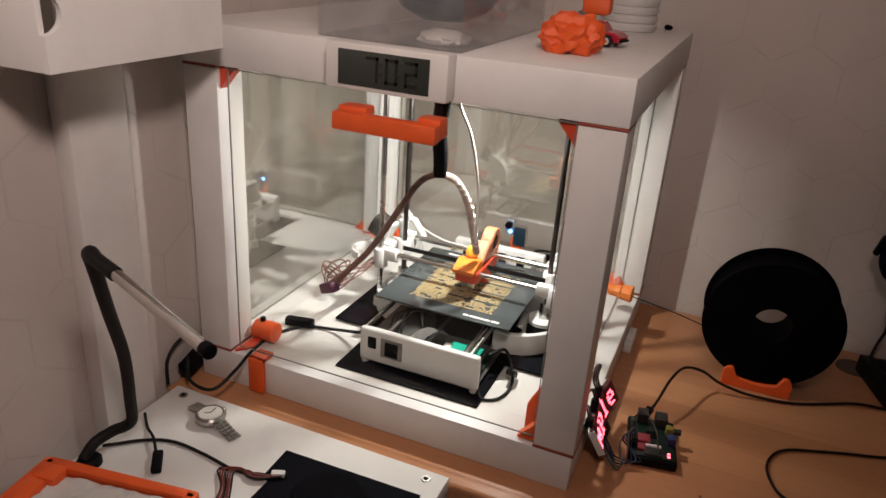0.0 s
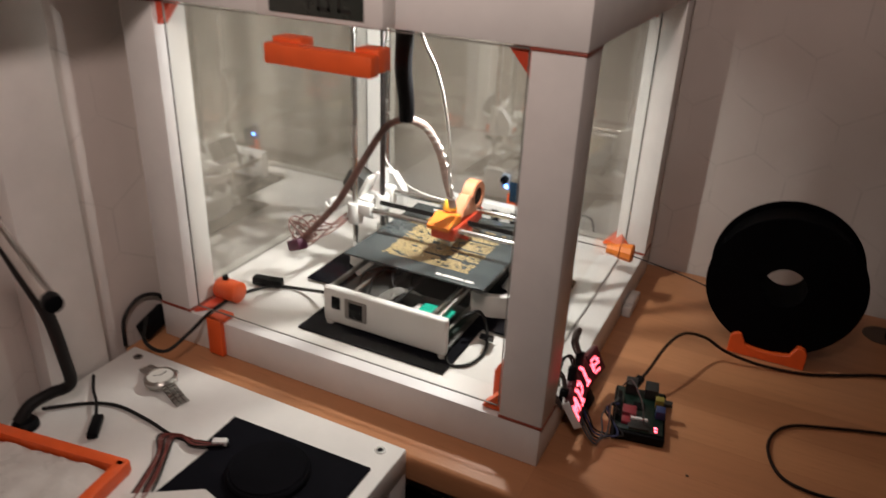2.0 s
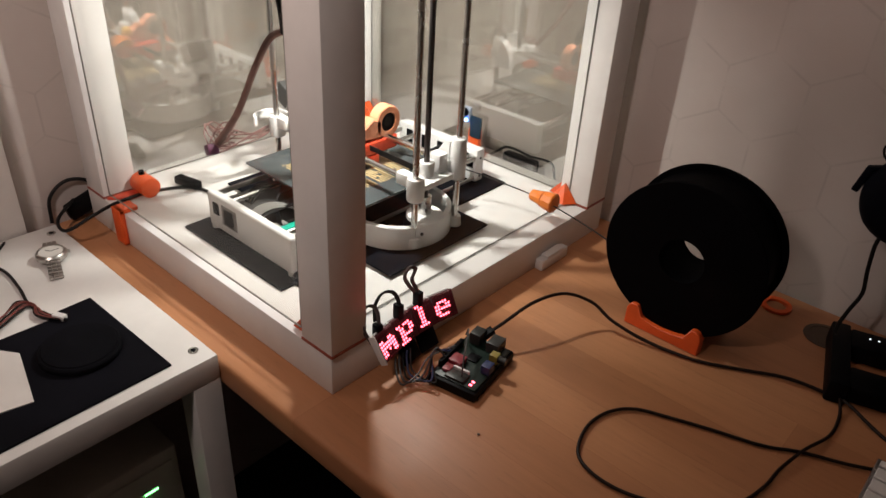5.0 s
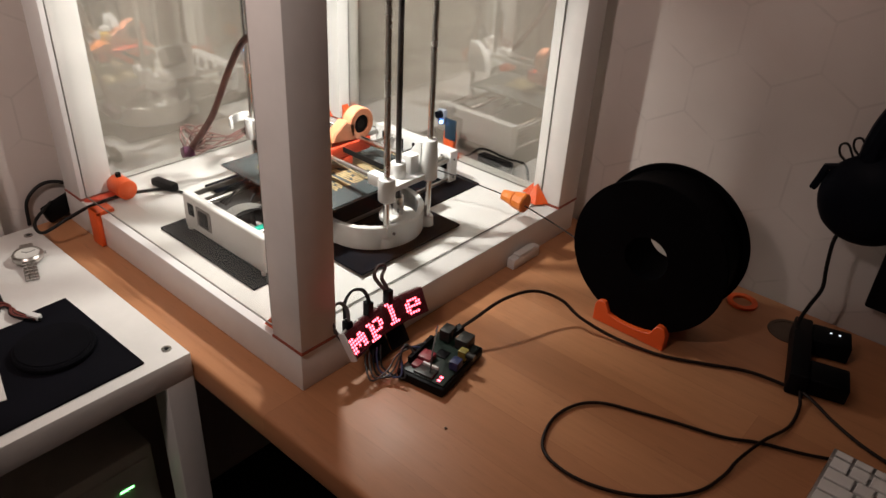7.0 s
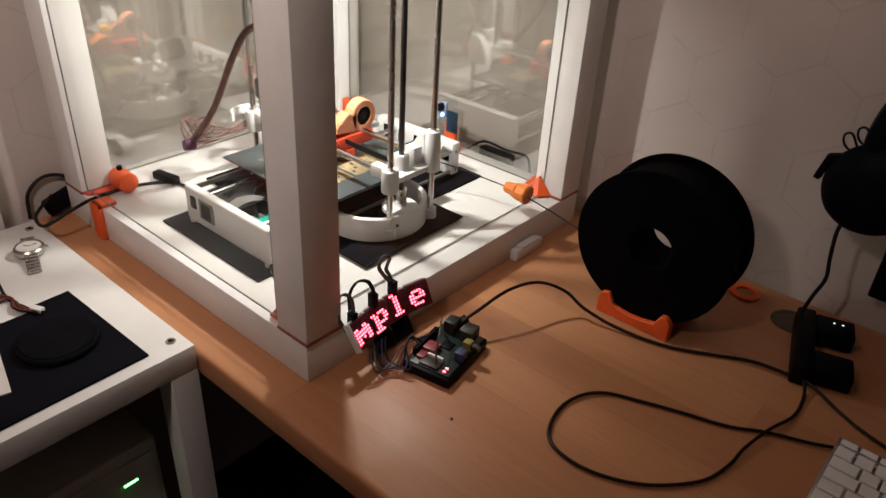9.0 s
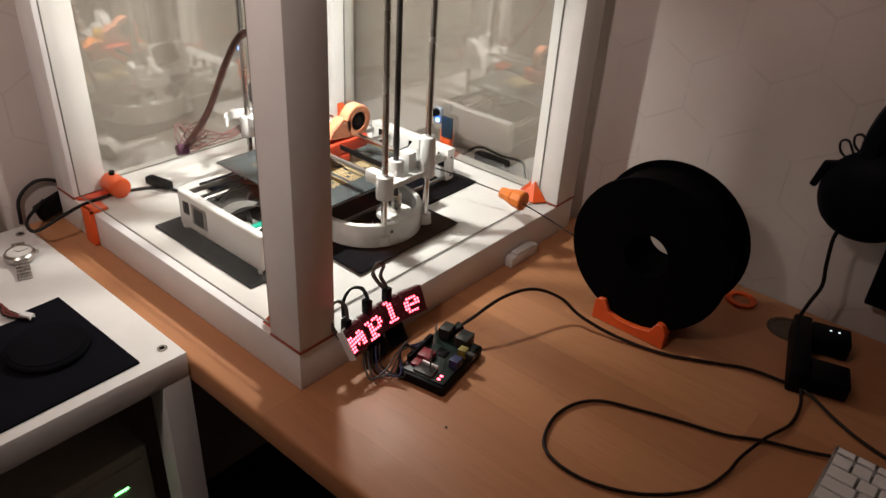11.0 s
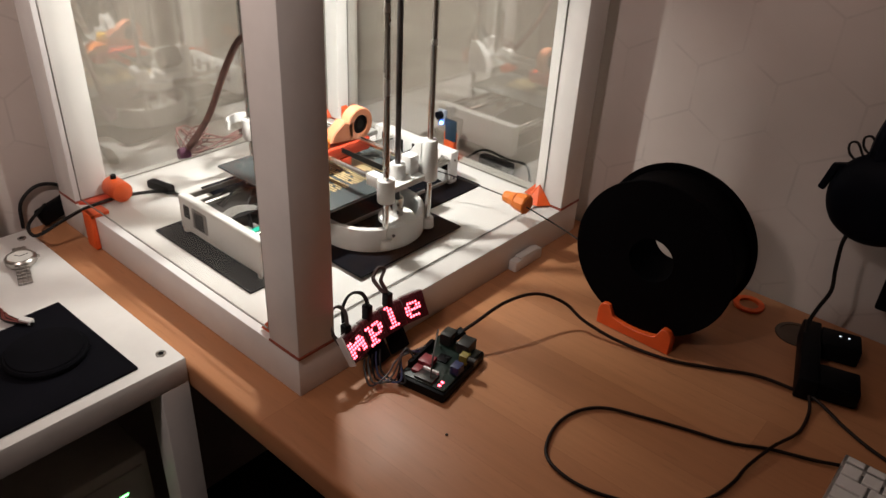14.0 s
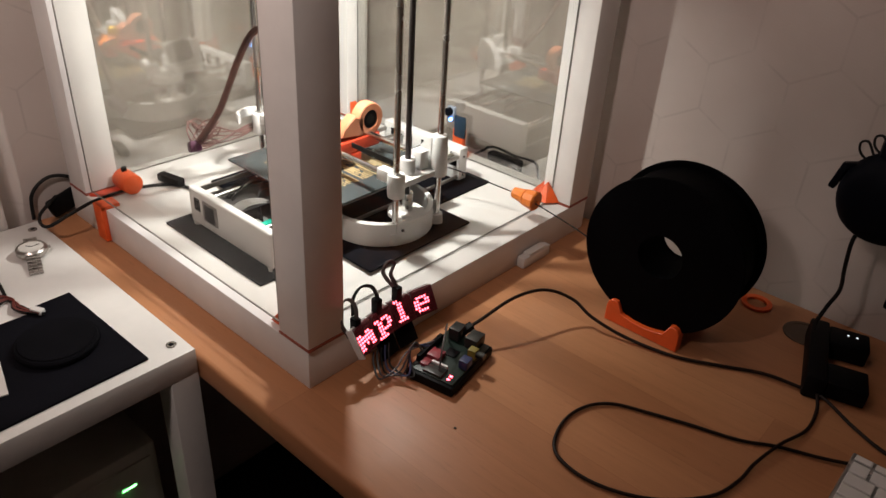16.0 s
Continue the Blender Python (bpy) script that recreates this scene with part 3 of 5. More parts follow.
for k in range(4):
    o = 0.006 * k
    part("black_wire", sweep([(-0.300 + o, 0.10, 0.093), (-0.305 + o, 0.13, 0.104 + 0.002 * k), (-0.280 + o, 0.15, 0.1085), (-0.262, 0.128, 0.100), (-0.24 + o * 0.5, 0.11, 0.078)], 0.0014, 6), RUBBER, printer)
# back plate with slots
bp = part("back_plate", box(-0.335, -0.168, 0.432, 0.450, 0.0575, 0.110, 0.002), WPRINT, printer)
for x in (-0.318, -0.284, -0.250, -0.216, -0.188):
    part("slot", box(x, x + 0.014, 0.4308, 0.4318, 0.080, 0.102, 0.0002), BLACK, bp, "dark opening")
for z in (0.066, 0.096):
    part("plate_screw", rod((-0.1685, 0.441, z), (-0.167, 0.441, z), 0.002, n=10), SCREW, bp)

# print head
head = part("print_head", box(-0.234, -0.198, 0.200, 0.298, 0.1405, 0.160, 0.003, segs=3), RED_ORANGE, printer, "red-orange printed head body")
part("head_cover", extrude([(0, 0), (0.040, 0), (0.040, 0.012), (0.026, 0.015), (0.0, 0.005)], 0.034, Matrix.Translation((-0.234, 0.186, 0.1602)) @ Matrix.Rotation(radians(90), 4, "Z") @ Matrix.Rotation(radians(90), 4, "X"), 0.0015), AMBER, head, "amber wedge-shaped cover")
part("knob", rod((-0.218, 0.225, 0.177), (-0.218, 0.225, 0.190), 0.010, 0.007, 18, 0.001), surface("yellow_print", (0.85, 0.50, 0.05), 0.4), head, "yellow printed knob")
part("heat_block", box(-0.222, -0.206, 0.206, 0.226, 0.128, 0.1403, 0.001), STEEL, head)
part("nozzle", rod((-0.214, 0.216, 0.1212), (-0.214, 0.216, 0.128), 0.001, 0.004, 14), surface("brass", (0.7, 0.5, 0.2), 0.3, 1.0), head)
FANM = Matrix.Translation((-0.2085, 0.281, 0.181)) @ Matrix.Rotation(radians(90), 4, "Y")
PEACH = printed("pale_orange_print", (0.66, 0.25, 0.13))
part("blower", lathe([(0.0135, -0.009), (0.0215, -0.009), (0.023, -0.0075), (0.023, 0.0075), (0.0215, 0.009), (0.0135, 0.009)], FANM, 40), PEACH, head, "pale orange round blower housing")
part("blower_wheel", lathe([(0.003, -0.007), (0.0133, -0.007), (0.0133, 0.007), (0.003, 0.007)], FANM, 28), BLACK, head, "black fan wheel")
part("blower_hub", lathe([(0.0002, -0.0075), (0.0065, -0.0075), (0.0065, 0.0078), (0.0002, 0.0078)], FANM, 24), RUBBER, head, "dark fan hub")
part("duct", extrude([(0, 0), (0.042, -0.006), (0.042, 0.020), (0.026, 0.026), (0.006, 0.012)], 0.018, Matrix.Translation((-0.2175, 0.226, 0.166)) @ Matrix.Rotation(radians(90), 4, "Z") @ Matrix.Rotation(radians(90), 4, "X"), 0.002), PEACH, head, "pale orange printed air duct")
part("skirt", box(-0.2335, -0.1975, 0.244, 0.262, 0.126, 0.1403, 0.002), RED_ORANGE, head)
head.location += Vector((-0.014, 0.006, 0))

# wiring loom hung from the top
BRAID = surface("pale_wrapped_loom", (0.50, 0.38, 0.34), 0.6, vary=0.3, grain=300, blotch=120)
DULL = surface("dull_pink_wire", (0.22, 0.11, 0.095), 0.55, vary=0.3, blotch=90)
loom = thing("wiring_loom", "pink wrapped cable loom hung in an arch by black tape", "cable", (-0.262, 0.165, 0.3))
part("tape", sweep([(-0.262, 0.150, 0.4510), (-0.259, 0.152, 0.42), (-0.264, 0.158, 0.38), (-0.262, 0.163, 0.34), (-0.262, 0.165, 0.312)], 0.0115, 12, ends=0.0095), BLACK, loom, "glossy black tape strip")
part("arch", sweep([(-0.262, 0.165, 0.316), (-0.240, 0.178, 0.303), (-0.226, 0.190, 0.268), (-0.219, 0.200, 0.226), (-0.215, 0.213, 0.190)], 0.0052, 10, 8), BRAID, loom)
part("arch", sweep([(-0.411, 0.136, 0.124), (-0.395, 0.138, 0.141), (-0.360, 0.142, 0.181), (-0.335, 0.144, 0.219), (-0.309, 0.147, 0.264), (-0.286, 0.155, 0.302), (-0.262, 0.165, 0.316)], 0.0046, 10, 8), DULL, loom, "dull pink twisted wires")
for k in range(9):
    t = k / 8
    p = Vector((-0.240, 0.178, 0.303)).lerp(Vector((-0.217, 0.207, 0.205)), t) + Vector((0.004 * math.sin(math.pi * t), 0, 0.012 * math.sin(math.pi * t)))
    part("tie", rod(p - Vector((0.0005, 0, 0.0014)), p + Vector((0.0005, 0, 0.0014)), 0.0058, n=14), WPRINT, loom, "pale tie")
PURPLE = surface("purple_plug", (0.10, 0.022, 0.065), 0.5, vary=0.2)
part("plug", box(-0.016, 0.016, -0.008, 0.008, -0.008, 0.008, 0.003, m=Matrix.Translation((-0.415, 0.132, 0.117)) @ Matrix.Rotation(radians(-20), 4, "Z") @ Matrix.Rotation(radians(-25), 4, "Y")), PURPLE, loom, "purple plastic plug")
for k in range(6):
    a = k * 1.0
    c = Vector((-0.408, 0.149, 0.130))
    pts = [(-0.409, 0.138, 0.122)]
    for j in range(5):
        b = a * 0.3 + j * 1.25
        pts.append(c + Vector((0.018 * math.cos(b) - 0.006, 0.016 * math.sin(b) + 0.008 * math.sin(a), 0.017 * math.sin(b + a) + 0.004)))
    pts.append((-0.390, 0.192 + 0.003 * k, 0.124 + 0.003 * k))
    pts.append((-0.374, 0.222 + 0.003 * k, 0.146))
    part("loose_wire", sweep(pts, 0.0011, 6, 6), DULL, loom)
PTFE = surface("white_tube", (0.8, 0.79, 0.75), 0.35, vary=0.06)
tube = thing("filament_tube", "thin white guide tube curving down to the print head", "tube", (-0.215, 0.19, 0.18))
part("tube", sweep([(-0.246, 0.150, 0.4485), (-0.238, 0.162, 0.41), (-0.226, 0.172, 0.378), (-0.217, 0.18, 0.335), (-0.211, 0.185, 0.285), (-0.211, 0.19, 0.235), (-0.216, 0.21, 0.196)], 0.0028, 8, ends=0.0014), PTFE, tube)
tube2 = thing("filament_tube", "thin white guide tube sagging across the printer", "tube", (-0.33, 0.3, 0.16))
part("tube", sweep([(-0.385, 0.33, 0.262), (-0.375, 0.30, 0.215), (-0.345, 0.292, 0.182), (-0.30, 0.288, 0.166), (-0.236, 0.282, 0.165)], 0.0009, 8), PTFE, tube2)

# light bar under the top
LEDW = glow("led_white", (1.0, 0.96, 0.86), 30.0)
bar = thing("led_light", "small white LED light bar fixed under the top", "light", (-0.2, 0.172, 0.44), shift=(-0.005, 0.040, 0))
part("housing", box(-0.232, -0.168, 0.161, 0.183, 0.4335, 0.4512, 0.001), WPRINT, bar)
part("diffuser", box(-0.228, -0.172, 0.165, 0.179, 0.4310, 0.4334, 0.0006), LEDW, bar, "glowing white diffuser")

# camera on the back panel
webcam = thing("small_camera", "small camera board with a blue light on an orange arm", "camera", (-0.25, 0.515, 0.0502), shift=(0.011, 0.006, 0))
arm = box(-0.272, -0.236, 0.497, 0.522, 0.0503, 0.058, 0.001)
box(-0.262, -0.240, 0.508, 0.518, 0.056, 0.100, 0.002, arm)
part("arm", arm, ORANGE, webcam, "orange printed arm")
BLUEB = surface("blue_board", (0.008, 0.028, 0.05), 0.4, vary=0.2)
part("board", box(-0.2568, -0.234, 0.505, 0.508, 0.088, 0.124, 0.0005), BLUEB, webcam, "blue circuit board")
part("lens_mount", box(-0.272, -0.257, 0.502, 0.509, 0.112, 0.137, 0.001), surface("pale_blue_mount", (0.30, 0.34, 0.42), 0.5), webcam, "pale blue lens mount")
part("lens", rod((-0.265, 0.494, 0.129), (-0.265, 0.502, 0.129), 0.0065, n=20), NAVY, webcam, "dark round lens")
part("status_light", rod((-0.262, 0.499, 0.116), (-0.262, 0.502, 0.116), 0.0026, n=12), glow("blue_led", (0.08, 0.25, 1.0), 30.0), webcam, "bright blue status light")

# cables and clips at the front edge
main = thing("power_cable", "black power cable running over the base board edge", "cable", (-0.45, 0.05, 0.0505))
part("cable", sweep([(-0.558, -0.020, 0.034), (-0.520, -0.060, 0.030), (-0.475, -0.068, 0.034), (-0.462, -0.035, 0.050), (-0.466, 0.002, 0.0556), (-0.470, 0.055, 0.0538), (-0.447, 0.105, 0.0538), (-0.40, 0.118, 0.056), (-0.345, 0.10, 0.075), (-0.334, 0.085, 0.088)], 0.0024, 8), RUBBER, main)
part("inline_switch", box(-0.022, 0.022, -0.007, 0.007, -0.006, 0.006, 0.002, m=Matrix.Translation((-0.452, 0.108, 0.0592)) @ Matrix.Rotation(radians(12), 4, "Z")), BLACK, main)
side_c = thing("usb_cable", "short black cable looping beside the electronics tray", "cable", (-0.13, 0.1, 0.0502))
part("cable", sweep([(-0.151, 0.118, 0.085), (-0.135, 0.135, 0.090), (-0.121, 0.130, 0.072), (-0.112, 0.108, 0.0535), (-0.118, 0.072, 0.0528), (-0.138, 0.060, 0.0528), (-0.150, 0.072, 0.060)], 0.0022, 8), RUBBER, side_c)
part("plug", box(-0.006, 0.006, -0.013, 0.013, -0.004, 0.004, 0.0015, m=Matrix.Translation((-0.117, 0.122, 0.064)) @ Matrix.Rotation(radians(-35), 4, "X")), BLACK, side_c)

clip = thing("edge_clamp", "orange printed clamp hooked over the base board edge", "clamp", (-0.446, 0, 0.005))
cb = box(-0.462, -0.438, -0.0075, -0.0003, 0.002, 0.056, 0.001)
box(-0.462, -0.438, -0.0073, 0.020, 0.0503, 0.0560, 0.001, cb)
part("clamp", cb, ORANGE, clip)
knobs = thing("door_catch", "orange printed catch beside the front leg", "catch", (-0.47, 0.04, 0.0502))
part("flap", extrude([(0, 0), (0.020, 0.022), (0.021, 0.054), (0.002, 0.054)], 0.005, Matrix.Translation((-0.4912, 0.002, 0.0503)), 0.0008), RED_ORANGE, knobs, "flat red-orange corner flap")
part("barrel", rod((-0.490, 0.052, 0.0662), (-0.455, 0.052, 0.0662), 0.0150, n=24, bevel=0.002), ORANGE, knobs)
part("pin", rod((-0.478, 0.052, 0.0805), (-0.478, 0.052, 0.0865), 0.004, n=14), BLACK, knobs)
hinge = thing("door_catch", "orange printed catch beside the front leg", "catch", (-0.06, 0.0, 0.0502))
part("wedge", extrude([(0, 0), (0.022, 0), (0.022, 0.060), (0.014, 0.062), (0, 0.034)], 0.0125, Matrix.Translation((-0.0700, 0.045, 0.0503)) @ Matrix.Rotation(radians(90), 4, "X"), 0.001), ORANGE, hinge)

# filament inlet
CONE = printed("yellow_orange_print", (0.80, 0.21, 0.025))
inlet = thing("filament_inlet", "orange ribbed cone guiding filament through the side panel", "inlet", (-0.02, 0.405, 0.09), shift=(0.009, 0, 0))
INM = Matrix.Translation((-0.052, 0.412, 0.089)) @ Matrix.Rotation(radians(90), 4, "Y")
part("cone", lathe([(0.0016, 0), (0.008, 0), (0.0095, 0.012), (0.012, 0.020), (0.0016, 0.020)], INM, 10), CONE, inlet, smooth=False)
part("cone", lathe([(0.0016, 0.0215), (0.0125, 0.0215), (0.0145, 0.038), (0.012, 0.040), (0.0016, 0.040)], INM, 10), CONE, inlet, smooth=False)
fil = thing("filament", "thin black filament running from the spool into the enclosure", "filament", (0.05, 0.41, 0.09), shift=(0.009, -0.003, 0))
part("strand", sweep([(-0.21, 0.30, 0.135), (-0.15, 0.38, 0.105), (-0.085, 0.408, 0.092), (-0.03, 0.412, 0.0888), (0.05, 0.410, 0.078), (0.10, 0.404, 0.070), (0.125, 0.402, 0.063)], 0.00095, 6), RUBBER, fil)

# clock on the front of the top
SCREEN = surface("dark_lcd", (0.035, 0.040, 0.034), 0.25, vary=0.1, bump=0)
DIGIT = surface("lcd_digit", (0.012, 0.013, 0.012), 0.3, bump=0)
th = thing("digital_clock", "white digital clock reading 7:02 stuck on the tabletop front", "clock", (-0.256, -0.013, 0.4515))
part("case", box(-0.329, -0.184, -0.025, -0.0004, 0.4535, 0.5030, 0.0025), TRIM, th)
lcd = part("screen", box(-0.312, -0.204, -0.0262, -0.0252, 0.459, 0.4965, 0.0002), SCREEN, th, "dark grey liquid crystal screen")
SEGS = {"7": "abc", "0": "abcdef", "2": "abged"}
for d, x in (("7", -0.278), ("0", -0.255), ("2", -0.232)):
    bmd = bmesh.new()
    w, hh, t = 0.0150, 0.027, 0.0034
    zz = 0.4648
    where = {"a": (0, w, hh - t, hh), "g": (0, w, hh / 2 - t / 2, hh / 2 + t / 2), "d": (0, w, 0, t), "b": (w - t, w, hh / 2, hh), "c": (w - t, w, 0, hh / 2), "f": (0, t, hh / 2, hh), "e": (0, t, 0, hh / 2)}
    for s in SEGS[d]:
        x0, x1, z0, z1 = where[s]
        box(x + x0, x + x1, -0.0266, -0.0263, zz + z0, zz + z1, 0, bmd)
    part("digit", bmd, DIGIT, lcd, "dark digit " + d, smooth=False)
for z in (0.4728, 0.4828):
    part("colon_dot", box(-0.2608, -0.2582, -0.0266, -0.0263, z, z + 0.0026, 0), DIGIT, lcd, smooth=False)

# ---- on the desk, beside the enclosure ----
REDDOT = glow("red_led", (1.0, 0.09, 0.13), 8.0)
REDPCB = surface("dark_red_module", (0.09, 0.012, 0.018), 0.35, vary=0.2)
LEDOFF = surface("unlit_led_dot", (0.16, 0.02, 0.03), 0.4, bump=0)
GLYPHS = {"m": (0, 0, 204, 254, 254, 214, 198, 0), "p": (0, 0, 220, 102, 102, 124, 96, 240), "l": (112, 48, 48, 48, 48, 48, 120, 0), "e": (0, 0, 120, 204, 252, 192, 120, 0)}
grid = [[GLYPHS["mple"[c // 8]][r] >> (7 - c % 8) & 1 for c in range(32)] for r in range(8)]

display = thing("led_matrix_display", "bent red LED dot matrix display showing scrolling letters", "display", (0.02, 0.115, 0.02), shift=(0.002, 0, 0))
P0, P1, SAG = Vector((0.029, 0.053, 0.033)), Vector((0.024, 0.178, 0.034)), 0.008


def panel_pose(k):
    """The lower left corner of module k, its turn following the bow of the strip."""
    def at(u):
        p = P0.lerp(P1, u)
        return p - Vector((SAG * 4 * u * (1 - u), 0, 0))
    a, b = at(k / 4), at((k + 1) / 4)
    along = (b - a).normalized()
    up = (Vector((-0.50, 0, 0.86)) - along * Vector((-0.50, 0, 0.86)).dot(along)).normalized()
    out = along.cross(up)
    return Matrix.Translation(a) @ Matrix((along, up, out)).transposed().to_4x4()


for k in range(4):
    m = panel_pose(k)
    mod = part("matrix_module", box(0.0003, 0.0313, 0, 0.032, -0.006, 0, 0.0004, m=m), REDPCB, display)
    lit, off = bmesh.new(), bmesh.new()
    for r in range(8):
        for c in range(8):
            on = grid[r][k * 8 + c]
            px, py = 0.0022 + c * 0.00388, 0.032 - 0.0022 - r * 0.00392
            own = bmesh.new()
            bmesh.ops.create_cone(own, cap_ends=True, segments=8, radius1=0.0016, radius2=0.0013, depth=0.0006)
            merge(lit if on else off, own, m @ Matrix.Translation((px, py, 0.0004)))
    if len(lit.verts):
        tagged(part("lit_dots", lit, REDDOT, mod, "glowing red dots", smooth=False), kind="stuff")
    tagged(part("unlit_dots", off, LEDOFF, mod, "dark unlit dots", smooth=False), kind="stuff")
    part("back_board", box(0.0005, 0.0311, -0.001, 0.0335, -0.0082, -0.0064, 0.0003, m=m), WPRINT, mod, "pale edged carrier board")
m0, m3 = panel_pose(0), panel_pose(3)
part("end_cover", box(-0.0022, -0.0001, -0.002, 0.034, -0.0085, 0.0005, 0.0004, m=m0), WPRINT, display, "pale end strip")
part("prop", box(0.002, 0.030, -0.026, -0.0004, -0.014, -0.010, 0.001, m=panel_pose(1)), BLACK, display)
part("prop", box(0.002, 0.030, -0.026, -0.0004, -0.014, -0.010, 0.001, m=panel_pose(2)), BLACK, display)
BROWNW = surface("grey_brown_wire", (0.075, 0.055, 0.05), 0.5)
LOOPS = (
    [(0.018, 0.050, 0.040), (0.009, 0.046, 0.056), (0.003, 0.050, 0.073), (0.004, 0.060, 0.079), (0.010, 0.066, 0.070), (0.016, 0.063, 0.050)],
    [(0.004, 0.068, 0.054), (0.003, 0.069, 0.074), (0.004, 0.079, 0.086), (0.008, 0.091, 0.084), (0.012, 0.096, 0.073), (0.015, 0.096, 0.060)],
    [(0.008, 0.128, 0.066), (0.005, 0.119, 0.080), (0.004, 0.114, 0.092), (0.005, 0.120, 0.103), (0.007, 0.128, 0.098), (0.006, 0.124, 0.085), (0.008, 0.129, 0.072), (0.013, 0.130, 0.060)],
)
for k, pts in enumerate(LOOPS):
    for d in (0.0, 0.0024):
        part("jumper_wire", sweep([Vector(p) + Vector((d - 0.012, 0, d + 0.008)) for p in pts], 0.0014, 8), (BROWNW, RUBBER, BROWNW)[k], display, "looped wire")
    part("wire_plug", box(-0.005, 0.005, -0.004, 0.004, -0.011, 0.009, 0.0008, m=Matrix.Translation(Vector(pts[-1]) + Vector((-0.013, 0, 0.008)))), BLACK, display)

PIM = Matrix.Translation((0.078, 0.142, 0.0)) @ Matrix.Rotation(radians(-80), 4, "Z")
pi = thing("single_board_computer", "small green single board computer in an open black case", "computer board", (0.078, 0.142, 0.0), shift=(0.003, -0.002, 0))
part("case", box(-0.047, 0.047, -0.031, 0.031, 0.0003, 0.013, 0.003, m=PIM), BLACK, pi, "low black plastic case")
pcb = part("circuit_board", box(-0.0425, 0.0425, -0.028, 0.028, 0.0132, 0.0148, 0.0004, m=PIM), GREENPCB, pi, "dark green circuit board")
REDCHIP = surface("red_heat_sink", (0.24, 0.03, 0.04), 0.4)
METAL = surface("dark_tin_plate", (0.045, 0.045, 0.042), 0.4, 0.6, vary=0.2)
YELLOW = surface("yellow_jack", (0.22, 0.18, 0.03), 0.45)
BLUEJ = surface("blue_jack", (0.02, 0.03, 0.10), 0.45)
for name, mat_, x0, x1, y0, y1, h in (
        ("heat_sink", REDCHIP, 0.004, 0.020, -0.020, -0.004, 0.007), ("chip", BLACK, -0.012, 0.002, -0.008, 0.006, 0.0016),
        ("usb_port", METAL, -0.0445, -0.027, -0.020, -0.006, 0.015), ("network_port", METAL, -0.0445, -0.024, 0.004, 0.020, 0.0135),
        ("card_slot", METAL, 0.026, 0.041, -0.012, 0.012, 0.003), ("audio_jack", BLUEJ, 0.000, 0.013, 0.018, 0.029, 0.011),
        ("video_jack", YELLOW, -0.018, -0.008, 0.017, 0.027, 0.012), ("pin_header", BLACK, -0.020, 0.030, -0.0275, -0.0225, 0.0085),
        ("ribbon_socket", WPRINT, 0.022, 0.025, -0.010, 0.010, 0.005), ("heat_sink", REDCHIP, 0.022, 0.034, -0.020, -0.010, 0.004)):
    part(name, box(x0, x1, y0, y1, 0.0149, 0.0149 + h, 0.0005, m=PIM), mat_, pcb)
jack = rod((-0.013, 0.027, 0.0215), (-0.013, 0.037, 0.0215), 0.0042, n=16)
bmesh.ops.transform(jack, matrix=PIM, verts=jack.verts)
part("jack_barrel", jack, METAL, pcb, "bright metal barrel")
for x, mat_, nm in ((0.030, REDDOT, "red"), (0.036, REDDOT, "red"), (0.037, glow("blue_small_led", (0.1, 0.15, 1.0), 6.0), "blue")):
    part("status_light", box(x, x + 0.0025, 0.018 - (0.03 if nm == "blue" else 0), 0.0215 - (0.03 if nm == "blue" else 0), 0.0149, 0.0162, 0.0003, m=PIM), mat_, pcb, "small " + nm + " status light")
GREY = surface("grey_ribbon", (0.06, 0.058, 0.058), 0.5)
for k, (mt, dy) in enumerate(((GREY, 0.0), (RUBBER, 0.006), (BLUEJ, 0.012), (RUBBER, 0.018), (GREY, -0.006))):
    part("jumper_wire", sweep([PIM @ Vector((0.020 - 0.006 * k, -0.025, 0.023)), PIM @ Vector((0.026, -0.034 - 0.002 * k, 0.034 - 0.004 * k)), PIM @ Vector((0.052, -0.034 + dy, 0.012)), (0.045 - 0.2 * dy, 0.066 + dy, 0.010), (0.030, 0.072 + dy, 0.020), (0.022, 0.080 + dy, 0.026)], 0.0012, 6), mt, pi)
part("ribbon_wire", sweep([PIM @ Vector((0.034, 0.006, 0.018)), PIM @ Vector((0.020, 0.000, 0.040)), PIM @ Vector((-0.012, -0.014, 0.046)), PIM @ Vector((-0.026, -0.024, 0.026))], 0.0010, 6), GREY, pi, "pale grey wire arching over the board")

CABLE = surface("dark_cable", (0.014, 0.006, 0.004), 0.5, vary=0.2, spec=0.2)
pc = thing("power_lead", "dark power lead running across the desk from the board", "cable", (0.25, 0.33, 0), shift=(0.008, -0.003, 0))
part("lead", sweep([(0.060, 0.186, 0.024), (0.068, 0.205, 0.034), (0.079, 0.250, 0.048), (0.094, 0.294, 0.047), (0.120, 0.320, 0.034), (0.150, 0.325, 0.018), (0.196, 0.335, 0.006), (0.252, 0.348, 0.0032), (0.300, 0.372, 0.0032), (0.344, 0.396, 0.0032), (0.385, 0.403, 0.0032), (0.410, 0.397, 0.0080), (0.450, 0.378, 0.0032), (0.493, 0.359, 0.0032), (0.58, 0.34, 0.0032)], 0.0021, 8), CABLE, pc)
part("plug", box(-0.005, 0.005, -0.012, 0.012, -0.0035, 0.0035, 0.0012, m=Matrix.Translation((0.058, 0.184, 0.0215)) @ Matrix.Rotation(radians(-20), 4, "Z") @ Matrix.Rotation(radians(25), 4, "X")), BLACK, pc)
kc = thing("keyboard_cable", "dark cable lying in a long loop on the desk", "cable", (0.33, 0.2, 0), shift=(0.008, -0.003, 0))
